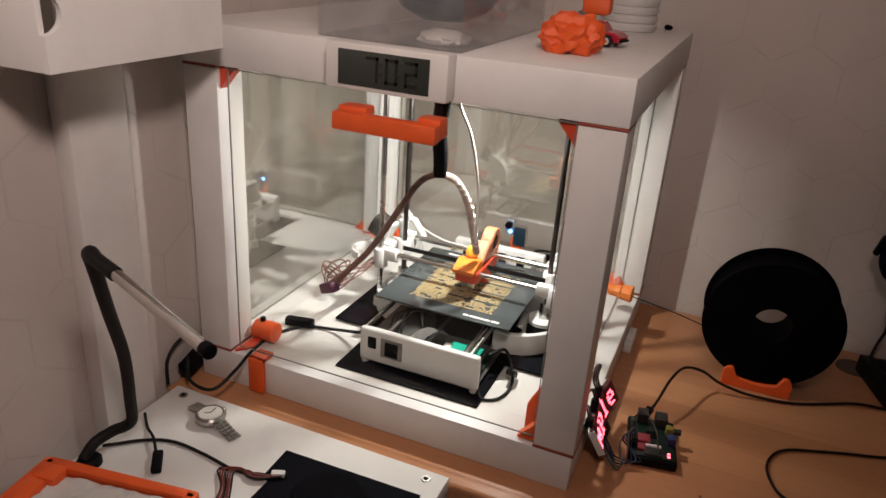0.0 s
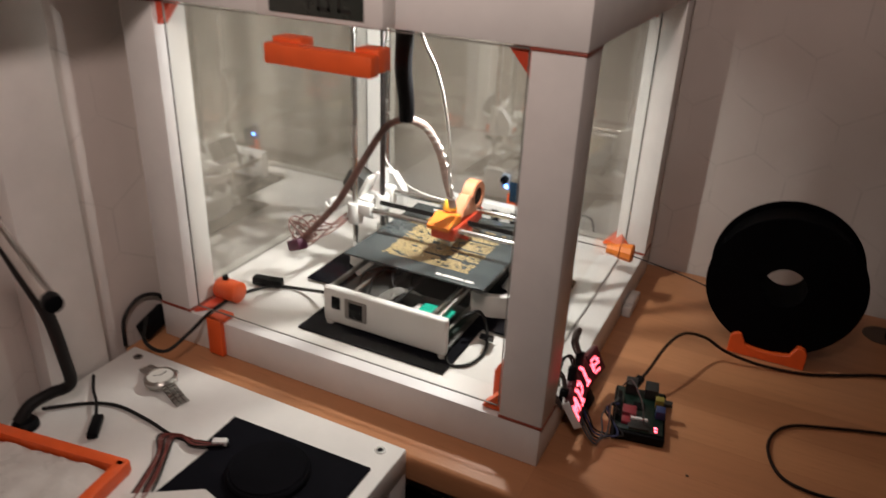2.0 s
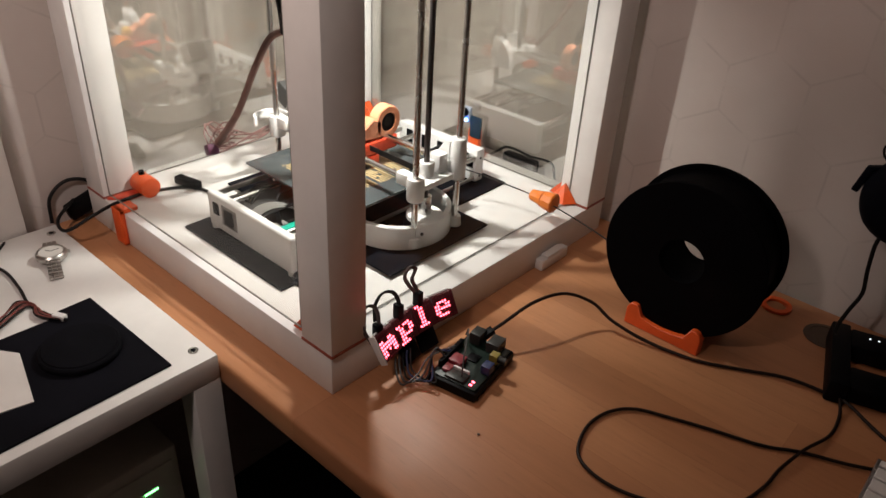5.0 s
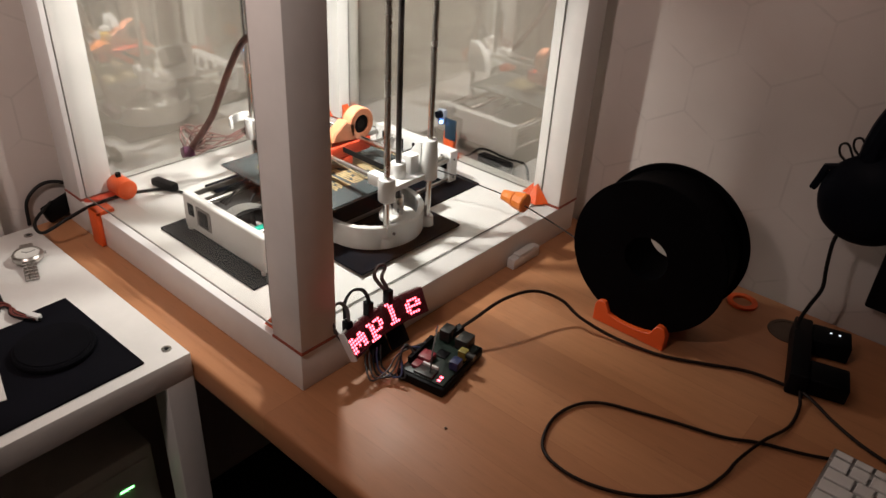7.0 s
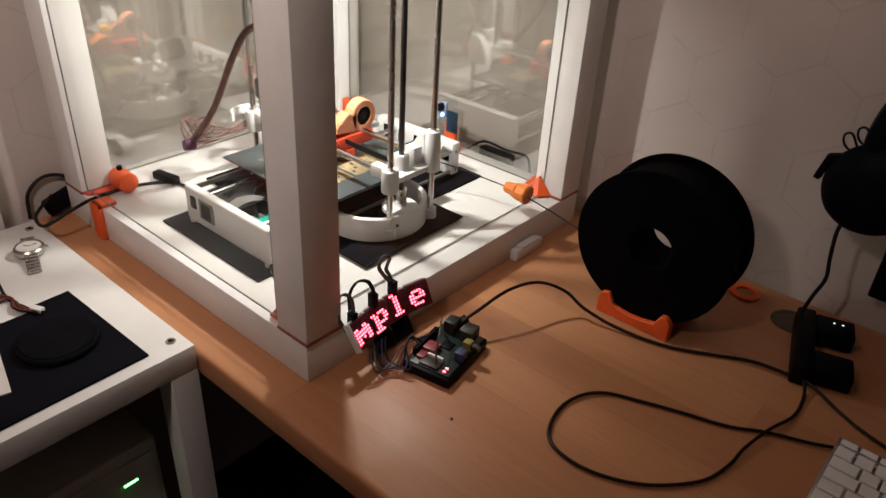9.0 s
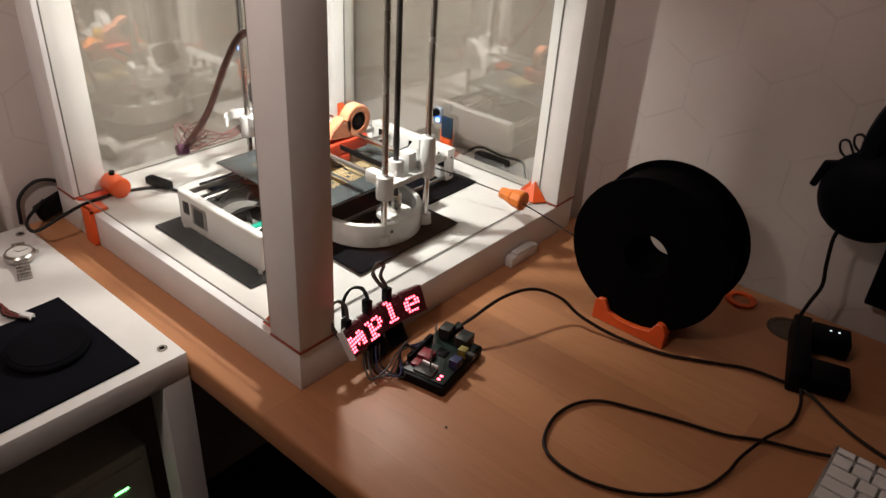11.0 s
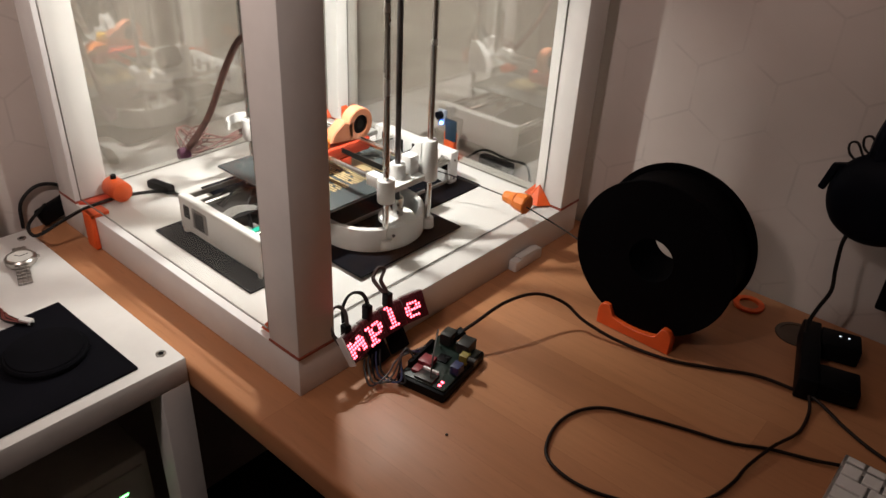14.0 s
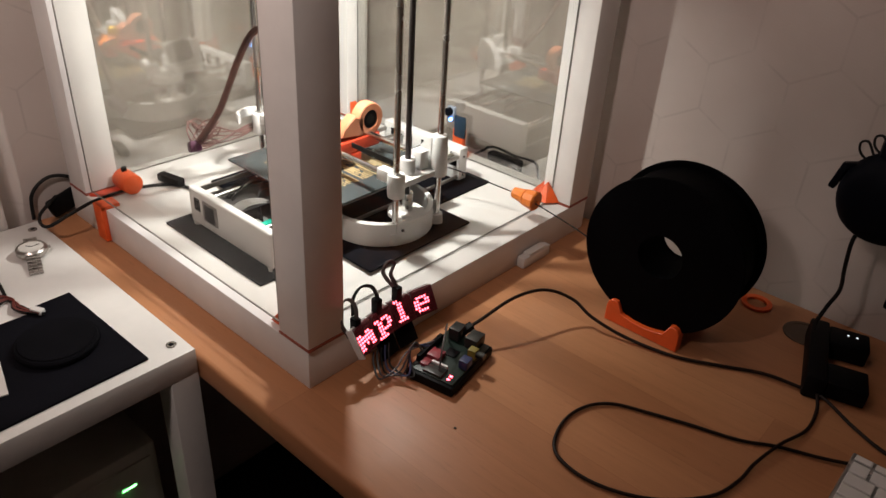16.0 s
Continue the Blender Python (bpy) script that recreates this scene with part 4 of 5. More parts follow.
part("lead", sweep([(0.468, 0.318, 0.0050), (0.440, 0.304, 0.0040), (0.40, 0.288, 0.0031), (0.367, 0.268, 0.0031), (0.320, 0.252, 0.0031), (0.280, 0.237, 0.0031), (0.244, 0.221, 0.0031), (0.225, 0.196, 0.0031), (0.220, 0.160, 0.0031), (0.234, 0.121, 0.0031), (0.262, 0.108, 0.0031), (0.300, 0.112, 0.0031), (0.342, 0.134, 0.0031), (0.378, 0.175, 0.0031), (0.390, 0.215, 0.0031), (0.393, 0.245, 0.0060), (0.402, 0.290, 0.0065), (0.414, 0.335, 0.0031), (0.412, 0.375, 0.0031), (0.404, 0.395, 0.010)], 0.0019, 8), CABLE, kc)

KEYTOP = surface("white_key", (0.86, 0.85, 0.84), 0.45, vary=0.05, bump=0.05)
ALU = surface("brushed_aluminium", (0.55, 0.55, 0.55), 0.35, 0.9, vary=0.1)
kb = thing("keyboard", "slim aluminium keyboard with white keys", "keyboard", (0.60, 0.255, 0), shift=(0.011, 0.006, 0))
part("body", box(0.459, 0.742, 0.205, 0.320, 0.0003, 0.0075, 0.0025), ALU, kb)
part("front_lip", box(0.459, 0.742, 0.300, 0.320, 0.0077, 0.0105, 0.0012), ALU, kb)
for row in range(6):
    x, y1 = 0.4625, 0.3165 - (0 if row == 0 else 0.0105 + (row - 1) * 0.0192)
    depth = 0.0085 if row == 0 else 0.0165
    k = 0
    while x < 0.735:
        w = 0.0165
        if k == 0:
            w = (0.0165, 0.0165, 0.026, 0.030, 0.0215, 0.0165)[row]
        w = min(w, 0.739 - x)
        z0 = 0.0106 if row == 0 else 0.0077
        zt = 0.0128 if row == 0 else 0.0112
        part("key", box(x, x + w, y1 - depth, y1, z0, zt, 0.0008, segs=1), KEYTOP, kb)
        x += w + 0.0027
        k += 1

solo("orange_ring", lathe([(0.013, 0.0003), (0.020, 0.0003), (0.0205, 0.002), (0.020, 0.004), (0.013, 0.004), (0.0125, 0.002)], Matrix.Translation((0.277, 0.533, 0)), 36), ORANGE, "orange printed ring lying on the desk", "ring", shift=(0.01, 0.005, 0))
GROMMET = surface("dark_brown_grommet", (0.09, 0.055, 0.035), 0.6, vary=0.3)
gr = thing("cable_grommet", "dark brown round cable hole cover in the desk", "grommet", (0.345, 0.506, 0), shift=(0.014, 0.011, 0))
part("rim", lathe([(0.021, 0.0002), (0.027, 0.0002), (0.0265, 0.0016), (0.021, 0.002)], Matrix.Translation((0.345, 0.506, 0)), 40), GROMMET, gr)
part("cap", lathe([(0.0001, 0.0002), (0.0209, 0.0002), (0.0209, 0.0012), (0.0001, 0.0012)], Matrix.Translation((0.345, 0.506, 0)), 40), GROMMET, gr)
WCLIP = thing("cable_clip", "small white plastic block stuck to the board edge", "clip", (0.009, 0.41, 0))
part("body", box(0.0006, 0.014, 0.374, 0.438, 0.0003, 0.017, 0.002), TRIM, WCLIP)
part("lid", box(0.0012, 0.0135, 0.386, 0.428, 0.0172, 0.020, 0.001), TRIM, WCLIP)

hub = thing("usb_hub", "black plastic hub with two side plugs on the desk", "hub", (0.395, 0.44, 0), shift=(0.014, -0.003, 0))
HM = Matrix.Translation((0.372, 0.47, 0)) @ Matrix.Rotation(radians(-74), 4, "Z")
part("body", box(-0.052, 0.078, -0.012, 0.010, 0.0003, 0.030, 0.003, m=HM), BLACK, hub)
part("plug", box(-0.050, -0.012, 0.0102, 0.056, 0.003, 0.027, 0.003, m=HM), BLACK, hub)
part("plug", box(0.030, 0.072, 0.0102, 0.054, 0.003, 0.025, 0.003, m=HM), BLACK, hub)
for y in (0.030, 0.040):
    part("status_light", box(-0.036, -0.034, y, y + 0.0022, 0.0272, 0.0278, 0, m=HM), glow("white_small_led", (0.8, 0.9, 1.0), 1.2), hub, smooth=False)

# headset hung near the wall
head_s = thing("headset", "dark navy headset hanging near the wall by its band", "headset", (0.385, 0.50, 0.15), shift=(0.009, -0.003, 0.002))
cup = bmesh.new()
bmesh.ops.create_icosphere(cup, subdivisions=4, radius=1.0)
for v in cup.verts:
    n = v.co.copy()
    v.co = Vector((0.055 * n.x, 0.026 * n.y, 0.056 * n.z))
    if n.z < -0.3:
        v.co.z *= 0.92
bmesh.ops.transform(cup, matrix=Matrix.Translation((0.386, 0.500, 0.209)) @ Matrix.Rotation(radians(-25), 4, "Y"), verts=cup.verts)
part("ear_cup", cup, NAVY, head_s)
pad = lathe([(0.026, -0.010), (0.040, -0.012), (0.046, -0.004), (0.046, 0.004), (0.040, 0.010), (0.026, 0.008)], Matrix.Translation((0.392, 0.524, 0.207)) @ Matrix.Rotation(radians(90), 4, "X"), 40)
part("ear_pad", pad, FOAM, head_s)
part("band", sweep([(0.373, 0.500, 0.245), (0.372, 0.502, 0.275), (0.380, 0.505, 0.310), (0.402, 0.508, 0.345), (0.44, 0.512, 0.372), (0.50, 0.515, 0.385)], 0.0135, 10), NAVY, head_s)
part("slider", box(-0.004, 0.004, -0.006, 0.006, -0.016, 0.016, 0.002, m=Matrix.Translation((0.3285, 0.499, 0.222)) @ Matrix.Rotation(radians(14), 4, "Y")), NAVY, head_s)
part("slider", box(-0.014, 0.014, -0.005, 0.005, -0.003, 0.003, 0.001, m=Matrix.Translation((0.342, 0.499, 0.239)) @ Matrix.Rotation(radians(-18), 4, "Y")), NAVY, head_s)
for x, z in ((0.345, 0.252), (0.357, 0.262)):
    part("coil", sweep([(x + 0.010, 0.499, z - 0.008), (x - 0.004, 0.499, z + 0.001), (x - 0.007, 0.499, z + 0.012), (x, 0.499, z + 0.015), (x + 0.008, 0.499, z + 0.004), (x + 0.014, 0.499, z - 0.004)], 0.0014, 6), RUBBER, head_s)
part("cable", sweep([(0.366, 0.500, 0.160), (0.365, 0.500, 0.145), (0.368, 0.499, 0.115), (0.372, 0.497, 0.088), (0.366, 0.494, 0.062), (0.362, 0.488, 0.040), (0.364, 0.482, 0.031)], 0.0024, 8), RUBBER, head_s)
hook = thing("wall_hook", "dark hook carrying the headset band", "hook", (0.49, 0.56, 0.36), shift=(0.009, 0, 0.002))
part("hook", sweep([(0.50, 0.584, 0.362), (0.50, 0.55, 0.362), (0.50, 0.512, 0.3665), (0.50, 0.495, 0.380)], 0.005, 8), BLACK, hook)

screen = thing("monitor", "dark computer monitor standing at the back of the desk", "monitor", (0.66, 0.52, 0), shift=(0.014, 0, 0))
part("panel", box(0.410, 0.93, 0.545, 0.567, 0.060, 0.36, 0.003), BLACK, screen)
part("stem", box(0.64, 0.69, 0.551, 0.563, 0.012, 0.0598, 0.002), BLACK, screen)
part("foot", box(0.57, 0.76, 0.50, 0.578, 0.0003, 0.0118, 0.003), BLACK, screen)

# cable mess on the desk behind the enclosure
mess = thing("cable", "black cable lying behind the enclosure", "cable", (-0.16, 0.562, 0))
part("lead", sweep([(-0.30, 0.566, 0.004), (-0.237, 0.563, 0.042), (-0.202, 0.563, 0.067), (-0.153, 0.563, 0.066), (-0.113, 0.563, 0.068), (-0.103, 0.563, 0.048), (-0.095, 0.563, 0.004)], 0.0022, 8), RUBBER, mess)
part("plug_block", box(-0.205, -0.140, 0.554, 0.572, 0.030, 0.060, 0.003), BLACK, mess)

crumb = bmesh.new()
bmesh.ops.create_icosphere(crumb, subdivisions=2, radius=0.0016)
for v in crumb.verts:
    v.co.z = max(0.0, v.co.z * 0.6 + 0.0008)
bmesh.ops.translate(crumb, verts=crumb.verts, vec=(0.152, 0.068, 0.0002))
solo("crumb", crumb, GROMMET, "tiny dark crumb lying on the desk", "crumb")

# ---- on the side table ----
lampx = thing("desk_lamp", "bent lamp with a black sleeved arm and a chrome tube", "lamp", (-0.515, -0.27, WT), shift=(-0.005, 0.006, 0))
part("base", lathe([(0.0001, 0), (0.014, 0), (0.014, 0.006), (0.011, 0.010), (0.0001, 0.012)], Matrix.Translation((-0.517, -0.238, WT + 0.0003)), 32), BLACK, lampx)
part("arm", sweep([(-0.519, -0.244, WT + 0.010), (-0.516, -0.228, 0.036), (-0.510, -0.205, 0.040), (-0.505, -0.193, 0.040), (-0.497, -0.188, 0.050), (-0.487, -0.196, 0.085), (-0.462, -0.220, 0.165), (-0.440, -0.252, 0.240), (-0.420, -0.281, 0.310), (-0.412, -0.291, 0.327), (-0.402, -0.297, 0.333), (-0.390, -0.303, 0.332), (-0.357, -0.314, 0.330)], 0.0068, 14, 8), RUBBER, lampx, "black rubber sleeve")
part("tube", rod((-0.357, -0.314, 0.330), (-0.214, -0.374, 0.331), 0.0053, n=24), CHROME, lampx, "shiny chrome tube")
part("cap", rod((-0.2145, -0.3738, 0.331), (-0.206, -0.377, 0.3310), 0.0060, n=24, bevel=0.001), BLACK, lampx)

tray_o = thing("orange_tray", "open orange printed tray lying on the side table", "tray", (-0.44, -0.31, WT))
OM = Matrix.Translation((-0.443, -0.245, WT + 0.0005)) @ Matrix.Rotation(radians(9), 4, "Z")
fr = bmesh.new()
box(-0.112, 0.080, -0.007, 0.007, 0, 0.017, 0.003, fr, OM)
box(0.067, 0.081, -0.15, 0.004, 0, 0.017, 0.003, fr, OM)
box(-0.116, -0.100, -0.15, 0.004, 0, 0.017, 0.003, fr, OM)
box(-0.112, 0.080, -0.160, -0.146, 0, 0.017, 0.003, fr, OM)
box(-0.112, -0.078, -0.030, -0.004, 0, 0.019, 0.006, fr, OM)
box(-0.112, -0.086, -0.075, -0.028, 0, 0.018, 0.006, fr, OM)
part("tray_rim", fr, ORANGE, tray_o)
film_ = surface("white_film", (0.66, 0.63, 0.60), 0.3, vary=0.15)
sheet = bmesh.new()
bmesh.ops.create_grid(sheet, x_segments=26, y_segments=20, size=1.0)
for v in sheet.verts:
    x, y = v.co.x, v.co.y
    k = noise.noise(Vector((x * 3.1, y * 2.7, 0.4))) + 0.5 * noise.noise(Vector((x * 8, y * 7, 1.7)))
    v.co = Vector((x * 0.080 - 0.014, y * 0.066 - 0.076, 0.009 + 0.0055 * k))
solid = bmesh.ops.extrude_face_region(sheet, geom=sheet.faces[:])
bmesh.ops.translate(sheet, verts=[g for g in solid["geom"] if isinstance(g, bmesh.types.BMVert)], vec=(0, 0, 0.0006))
bmesh.ops.transform(sheet, matrix=OM, verts=sheet.verts)
part("film", sheet, film_, tray_o, "crinkled whitish film")

watch = thing("wrist_watch", "steel wrist watch with a pale dial lying on the table", "watch", (-0.452, -0.101, WT))
WM = Matrix.Translation((-0.452, -0.101, WT + 0.0005)) @ Matrix.Rotation(radians(-18), 4, "Z")
STRAP = surface("brushed_steel_links", (0.50, 0.48, 0.45), 0.32, 1.0, vary=0.25, grain=500)
part("case", lathe([(0.0001, 0.004), (0.0185, 0.004), (0.0195, 0.006), (0.0195, 0.011), (0.0175, 0.0135), (0.0155, 0.0135), (0.0155, 0.0125), (0.0001, 0.0125)], WM, 40), STRAP, watch)
DIAL = surface("pale_dial", (0.62, 0.60, 0.56), 0.3, vary=0.05, bump=0)
part("dial", lathe([(0.0001, 0.0126), (0.0152, 0.0126), (0.0152, 0.0129), (0.0001, 0.0129)], WM, 36), DIAL, watch, "pale watch dial")
for a, l in ((20, 0.011), (140, 0.008)):
    part("watch_hand_bar", box(-0.0005, 0.0005, 0, l, 0.0130, 0.0133, 0, m=WM @ Matrix.Rotation(radians(a), 4, "Z")), BLACK, watch, smooth=False)
part("crown", rod(WM @ Vector((0, 0.0195, 0.0085)), WM @ Vector((0, 0.0225, 0.0085)), 0.0024, n=12), STRAP, watch)
for s in (1, -1):
    for k in range(6 if s > 0 else 4):
        x = s * (0.0205 + k * 0.0062)
        drop = 0.0016 * k
        for y, w in ((-0.0058, 0.0052), (0, 0.0058), (0.0058, 0.0052)):
            part("link", box(x - 0.0028, x + 0.0028, y - w / 2, y + w / 2, max(0.0005, 0.0065 - drop), max(0.0036, 0.0098 - drop), 0.0007, m=WM, segs=1), STRAP, watch)

solo("black_work_mat", extrude([(-0.324, -0.111), (-0.143, -0.107), (-0.1395, -0.36), (-0.315, -0.36), (-0.312, -0.166), (-0.322, -0.163)], 0.003, Matrix.Translation((0, 0, WT + 0.0004))), MATBLACK, "square black foam mat on the side table", "mat", shift=(-0.007, 0.003, 0))
puck = thing("black_puck", "flat round black puck on the mat", "puck", (-0.232, -0.166, WT + 0.0036), shift=(-0.006, 0.003, 0))
PUM = Matrix.Translation((-0.232, -0.166, WT + 0.0036))
part("body", lathe([(0.0001, 0), (0.042, 0), (0.044, 0.002), (0.044, 0.006), (0.042, 0.008), (0.0001, 0.008)], PUM, 48), FOAM, puck)
part("pad", lathe([(0.0001, 0.0081), (0.040, 0.0081), (0.039, 0.0095), (0.0001, 0.0098)], PUM, 48), FOAM, puck)
solo("paper_slip", extrude([(-0.34, -0.26), (-0.273, -0.215), (-0.186, -0.236), (-0.20, -0.30), (-0.30, -0.33)], 0.0012, Matrix.Translation((0, 0, WT + 0.0036))), TRIM, "white card lying on the black mat", "card", shift=(-0.006, 0.003, 0))
for x, y in ((-0.151, -0.0755), (-0.516, -0.0755)):
    sc = thing("cap_screw", "round steel screw cap in the white tabletop", "screw", (x, y, WT), "tabletop screws", shift=(-0.006, 0.003, 0))
    part("rim", lathe([(0.003, 0.0001), (0.0062, 0.0001), (0.0058, 0.001), (0.003, 0.001)], Matrix.Translation((x, y, WT)), 20), STEEL, sc)
    part("core", lathe([(0.0001, 0.0001), (0.0029, 0.0001), (0.0029, 0.0006), (0.0001, 0.0006)], Matrix.Translation((x, y, WT)), 16), BLACK, sc)

blackw = thing("black_lead", "thin black lead lying across the side table", "cable", (-0.42, -0.17, WT))
part("lead", sweep([(-0.530, -0.205, WT + 0.004), (-0.496, -0.172, WT + 0.0024), (-0.462, -0.158, WT + 0.0024), (-0.412, -0.160, WT + 0.0024), (-0.365, -0.166, WT + 0.0024), (-0.325, -0.158, WT + 0.0035), (-0.302, -0.150, WT + 0.0065)], 0.0020, 8), RUBBER, blackw)
part("plug", box(-0.008, 0.008, -0.004, 0.004, -0.003, 0.003, 0.001, m=Matrix.Translation((-0.312, -0.153, WT + 0.0075)) @ Matrix.Rotation(radians(25), 4, "Z")), WPRINT, blackw, "small pale plug")
usb = thing("charging_lead", "black lead with a slim plug on the side table", "cable", (-0.46, -0.18, WT))
part("lead", sweep([(-0.535, -0.130, WT + 0.0022), (-0.512, -0.150, WT + 0.0022), (-0.485, -0.168, WT + 0.0075), (-0.462, -0.188, WT + 0.005)], 0.0018, 8), RUBBER, usb)
part("plug", box(-0.006, 0.006, -0.018, 0.018, 0, 0.008, 0.002, m=Matrix.Translation((-0.452, -0.198, WT + 0.0008)) @ Matrix.Rotation(radians(38), 4, "Z")), BLACK, usb)
redw = thing("wire_bundle", "bundle of thin red-brown wires on the side table", "wires", (-0.35, -0.2, WT))
REDW = surface("red_brown_wire", (0.22, 0.05, 0.04), 0.5, vary=0.3)
for k in range(7):
    o = 0.0032 * (k - 3)
    part("wire", sweep([(-0.322 + o, -0.275, WT + 0.0022), (-0.336 + o, -0.232, WT + 0.004 + 0.001 * (k % 3)), (-0.352 + 0.7 * o, -0.198, WT + 0.006 + 0.002 * (k % 2)), (-0.372 + o, -0.172 + 0.3 * o, WT + 0.0035), (-0.355 + o, -0.163, WT + 0.003 + 0.0015 * (k % 3)), (-0.335, -0.166 + 0.5 * o, WT + 0.006), (-0.305, -0.155, WT + 0.0075)], 0.0011, 6), REDW if k % 3 else RUBBER, redw)

brick = thing("power_adapter", "black power adapter squeezed beside the base board", "adapter", (-0.555, -0.02, 0))
part("body", box(-0.008, 0.008, -0.024, 0.024, -0.013, 0.013, 0.004, m=Matrix.Translation((-0.557, -0.010, 0.022)) @ Matrix.Rotation(radians(18), 4, "X")), BLACK, brick)
part("lead", sweep([(-0.556, 0.018, 0.030), (-0.563, 0.008, 0.054), (-0.566, -0.022, 0.062), (-0.568, -0.048, 0.042), (-0.566, -0.054, 0.004)], 0.0026, 8), RUBBER, brick)

# ---- wall box above the side table ----
wbox = thing("wall_box", "white box with a finger hole fixed to the wall", "box", (-0.51, -0.155, 0.481))
WBX = -0.452
notch = [(-0.2705 + 0.020 * math.cos(radians(a)), 0.531 + 0.017 * math.sin(radians(a))) for a in range(-90, 91, 15)]
side_out = [(-0.2705, 0.4815), (-0.040, 0.4815), (-0.040, 0.66), (-0.2705, 0.66)] + notch[::-1]
part("side", extrude(side_out, 0.006, Matrix.Translation((WBX - 0.006, 0, 0)) @ Matrix(((0, 0, 1, 0), (1, 0, 0, 0), (0, 1, 0, 0), (0, 0, 0, 1)))), WHITE, wbox, "white side board with a finger notch")
front = bmesh.new()
box(LEFT_X + 0.0005, WBX - 0.0062, -0.2705, -0.2645, 0.4815, 0.66, 0.001, front)
part("front", front, WHITE, wbox)
part("back", box(LEFT_X + 0.0005, WBX - 0.0062, -0.046, -0.040, 0.4815, 0.66, 0.001), WHITE, wbox)
part("bottom", box(LEFT_X + 0.0005, WBX - 0.0062, -0.2648, -0.0462, 0.4815, 0.4875, 0.001), WHITE, wbox)

# ---- on top of the enclosure ----
TT = 0.5007
sb = thing("storage_box", "clear cloudy plastic storage box on the white tabletop", "box", (-0.28, 0.17, TT))
bx0, bx1, by0, by1 = -0.362, -0.186, 0.014, 0.33
part("bottom", box(bx0, bx1, by0, by1, TT, TT + 0.002, 0.0005), BOXPLASTIC, sb)
for a in ((bx0, bx0 + 0.002, by0, by1), (bx1 - 0.002, bx1, by0, by1), (bx0 + 0.0022, bx1 - 0.0022, by0, by0 + 0.002), (bx0 + 0.0022, bx1 - 0.0022, by1 - 0.002, by1)):
    part("wall", box(*a, TT + 0.0022, TT + 0.10, 0.0005), BOXPLASTIC, sb)
SLATE = surface("slate_blue_plastic", (0.055, 0.085, 0.115), 0.4, vary=0.15)
bowl = lathe([(0.0001, 0.0), (0.030, 0.002), (0.055, 0.015), (0.072, 0.038), (0.080, 0.070), (0.0775, 0.070), (0.069, 0.038), (0.053, 0.018), (0.029, 0.005), (0.0001, 0.003)], Matrix.Translation((-0.272, 0.170, TT + 0.014)), 48)
solo("blue_bowl", bowl, SLATE, "slate blue round bowl inside the clear box", "bowl")
bag = bmesh.new()
bmesh.ops.create_icosphere(bag, subdivisions=3, radius=1)
for v in bag.verts:
    n = v.co.copy()
    k = 1 + 0.25 * noise.noise(n * 2.3)
    v.co = Vector((0.030 * n.x * k, 0.022 * n.y * k, max(0, 0.010 * n.z * k + 0.006)))
bmesh.ops.transform(bag, matrix=Matrix.Translation((-0.222, 0.05, TT + 0.0024)), verts=bag.verts)
solo("plastic_bag", bag, film_, "crumpled whitish plastic bag in the clear box", "bag")


def lump(name, c, size, seed, mat_, label, cat, rough=0.35):
    bm = bmesh.new()
    bmesh.ops.create_icosphere(bm, subdivisions=4, radius=1)
    off = Vector((seed * 3.1, seed * 1.7, seed))
    for v in bm.verts:
        n = v.co.copy()
        k = 1 + rough * noise.noise(n * 2.6 + off) + 0.22 * abs(noise.noise(n * 6.5 + off))
        v.co = Vector((size[0] * n.x * k, size[1] * n.y * k, max(-size[2] * 0.8, size[2] * n.z * k)))
    bmesh.ops.translate(bm, verts=bm.verts, vec=Vector(c) + Vector((0, 0, size[2] * 0.8)))
    return solo(name, bm, mat_, label, cat)


lump("orange_print", (-0.096, 0.125, TT), (0.034, 0.026, 0.024), 3, ORANGE, "crumpled bright orange failed print on the tabletop", "failed print")
REDPAINT = surface("glossy_red_paint", (0.42, 0.012, 0.03), 0.2, vary=0.08, bump=0, coat=0.6)
toy = thing("toy_car", "small glossy red toy car on the tabletop", "toy car", (-0.075, 0.235, TT))
CM = Matrix.Translation((-0.090, 0.232, TT)) @ Matrix.Rotation(radians(-12), 4, "Z")
part("body", extrude([(-0.036, 0.006), (0.036, 0.006), (0.038, 0.013), (0.030, 0.018), (0.016, 0.019), (0.008, 0.028), (-0.014, 0.028), (-0.024, 0.019), (-0.036, 0.017)], 0.030, CM @ Matrix.Translation((0, 0.015, 0)) @ Matrix.Rotation(radians(90), 4, "X"), 0.002), REDPAINT, toy)
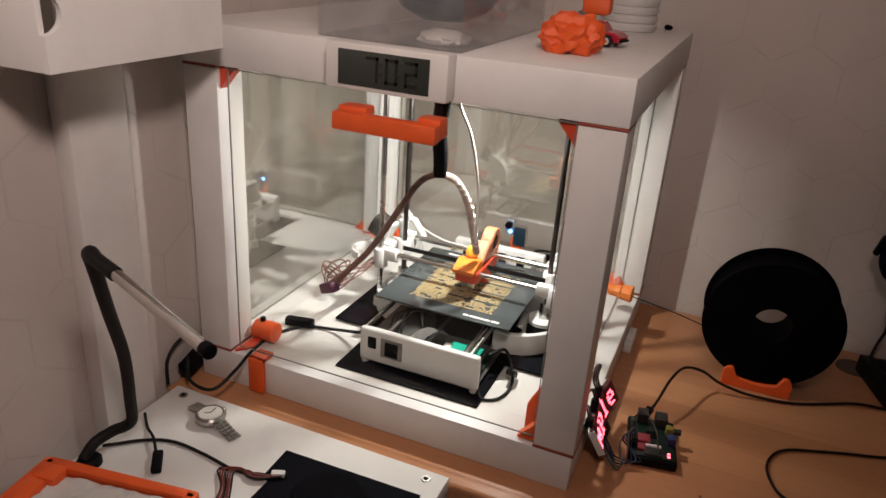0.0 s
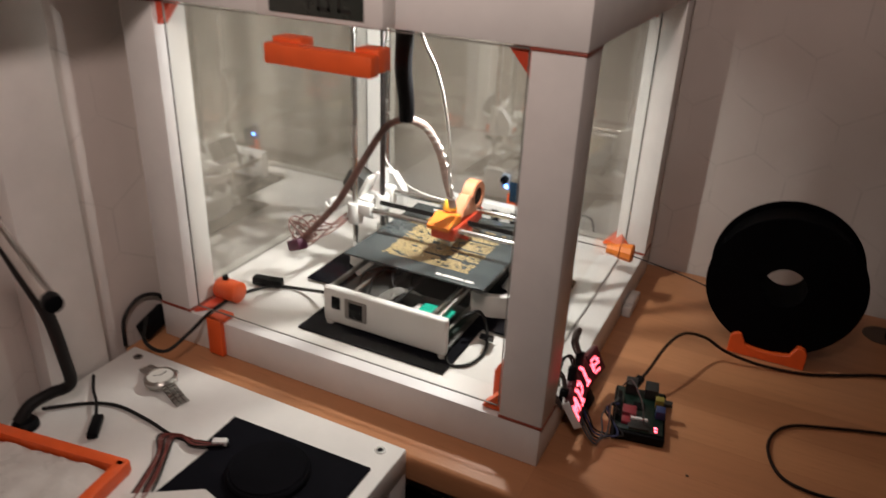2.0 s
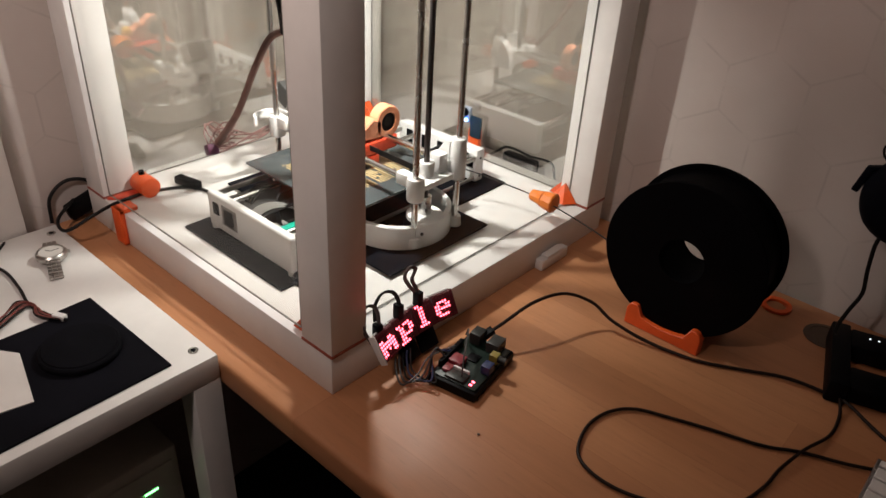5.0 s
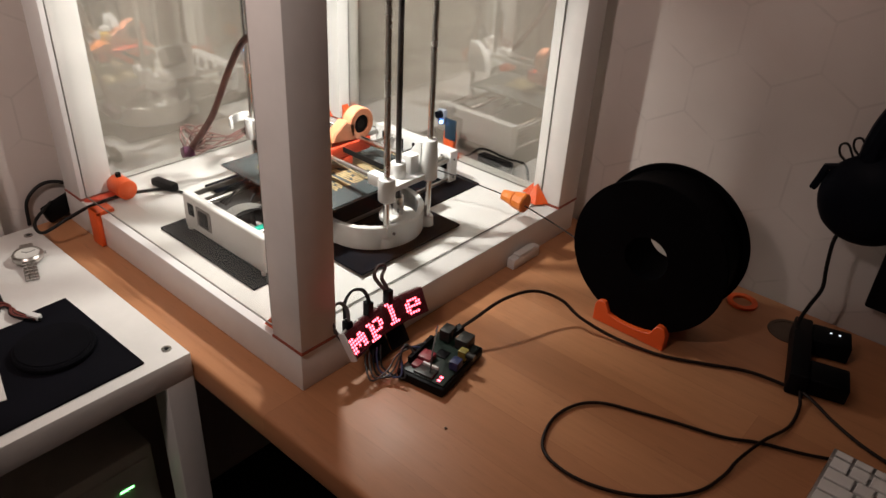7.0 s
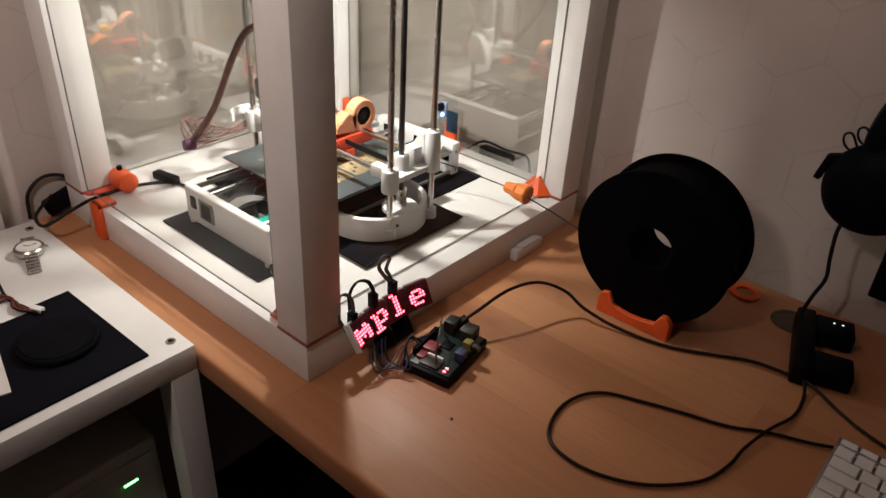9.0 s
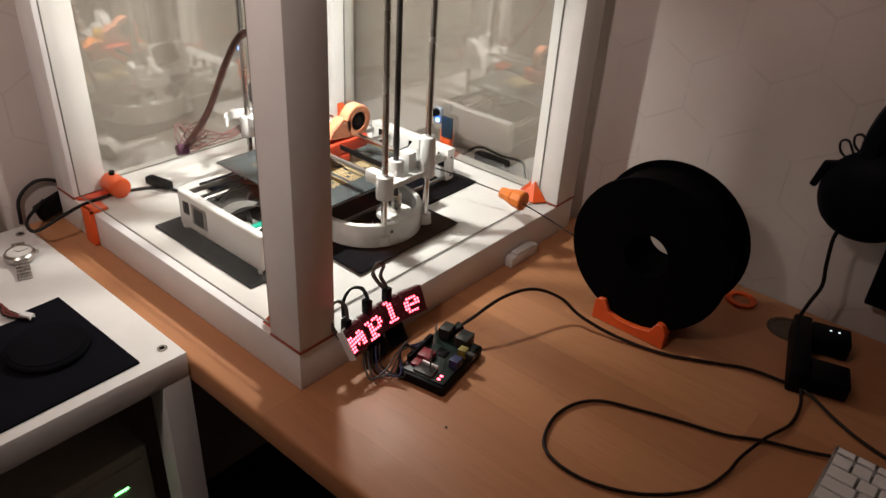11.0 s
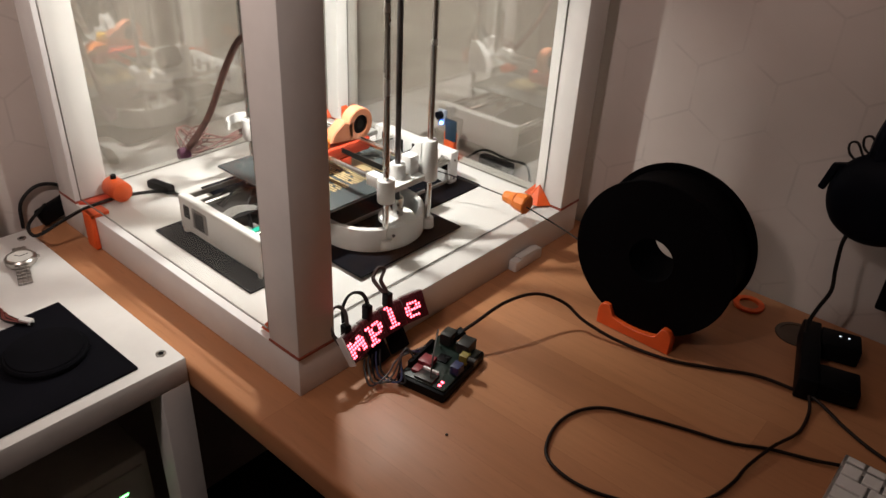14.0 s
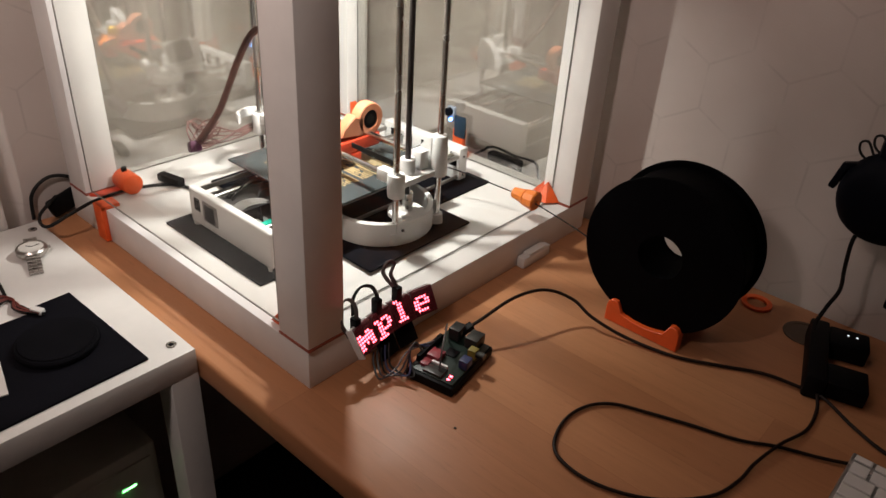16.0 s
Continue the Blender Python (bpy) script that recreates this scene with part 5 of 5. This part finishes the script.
for x in (-0.022, 0.022):
    for y in (-0.0165, 0.0165):
        w = part("wheel", rod(CM @ Vector((x, y - 0.003, 0.0078)), CM @ Vector((x, y + 0.003, 0.0078)), 0.0075, n=20, bevel=0.001), RUBBER, toy)
        s = 1 if y > 0 else -1
        part("hub_cap", rod(CM @ Vector((x, y + s * 0.003, 0.0078)), CM @ Vector((x, y + s * 0.0038, 0.0078)), 0.0042, n=16), DIAL, w, "pale hub cap")
part("bumper", box(0.036, 0.040, -0.012, 0.012, 0.007, 0.010, 0.0006, m=CM), BLACK, toy)
toyf = thing("toy_figure", "small orange and grey toy figure beside the car", "toy", (-0.115, 0.30, TT))
part("torso", box(-0.132, -0.108, 0.293, 0.310, TT + 0.012, TT + 0.034, 0.004), surface("grey_toy", (0.14, 0.13, 0.13), 0.5), toyf)
part("top", box(-0.126, -0.088, 0.290, 0.314, TT + 0.030, TT + 0.056, 0.006), ORANGE, toyf)
part("stand", box(-0.134, -0.094, 0.288, 0.316, TT, TT + 0.012, 0.003), RED_ORANGE, toyf)
CUP = surface("white_cup_plastic", (0.62, 0.60, 0.58), 0.45, vary=0.06)
cups = thing("cup_stack", "stack of white ribbed plastic cups on the tabletop", "cups", (-0.085, 0.47, TT))
for k in range(8):
    z = TT + 0.0004 + 0.012 * k
    part("cup", lathe([(0.026, z), (0.0385, z), (0.0405, z + 0.004), (0.0405, z + 0.009), (0.038, z + 0.0115), (0.026, z + 0.0115)], Matrix.Translation((-0.088, 0.468, 0)), 40), CUP, cups)
lump("black_bit", (-0.036, 0.53, TT), (0.006, 0.005, 0.004), 7, BLACK, "tiny black scrap on the tabletop edge", "scrap")

# ---- under the side table ----
BEIGE = surface("beige_case", (0.60, 0.56, 0.50), 0.5, vary=0.08)
pcx = thing("computer_tower", "beige computer case under the side table", "computer", (-0.33, -0.33, FLOOR_Z))
part("case", box(-0.46, -0.196, -0.52, -0.095, FLOOR_Z, -0.148, 0.006), BEIGE, pcx)
part("side_panel", box(-0.1958, -0.192, -0.51, -0.105, FLOOR_Z + 0.02, -0.165, 0.002), BEIGE, pcx)
part("status_light", box(-0.1918, -0.191, -0.148, -0.130, -0.1985, -0.1955, 0), glow("green_led", (0.2, 1.0, 0.25), 5.0), pcx, "green status light", smooth=False)
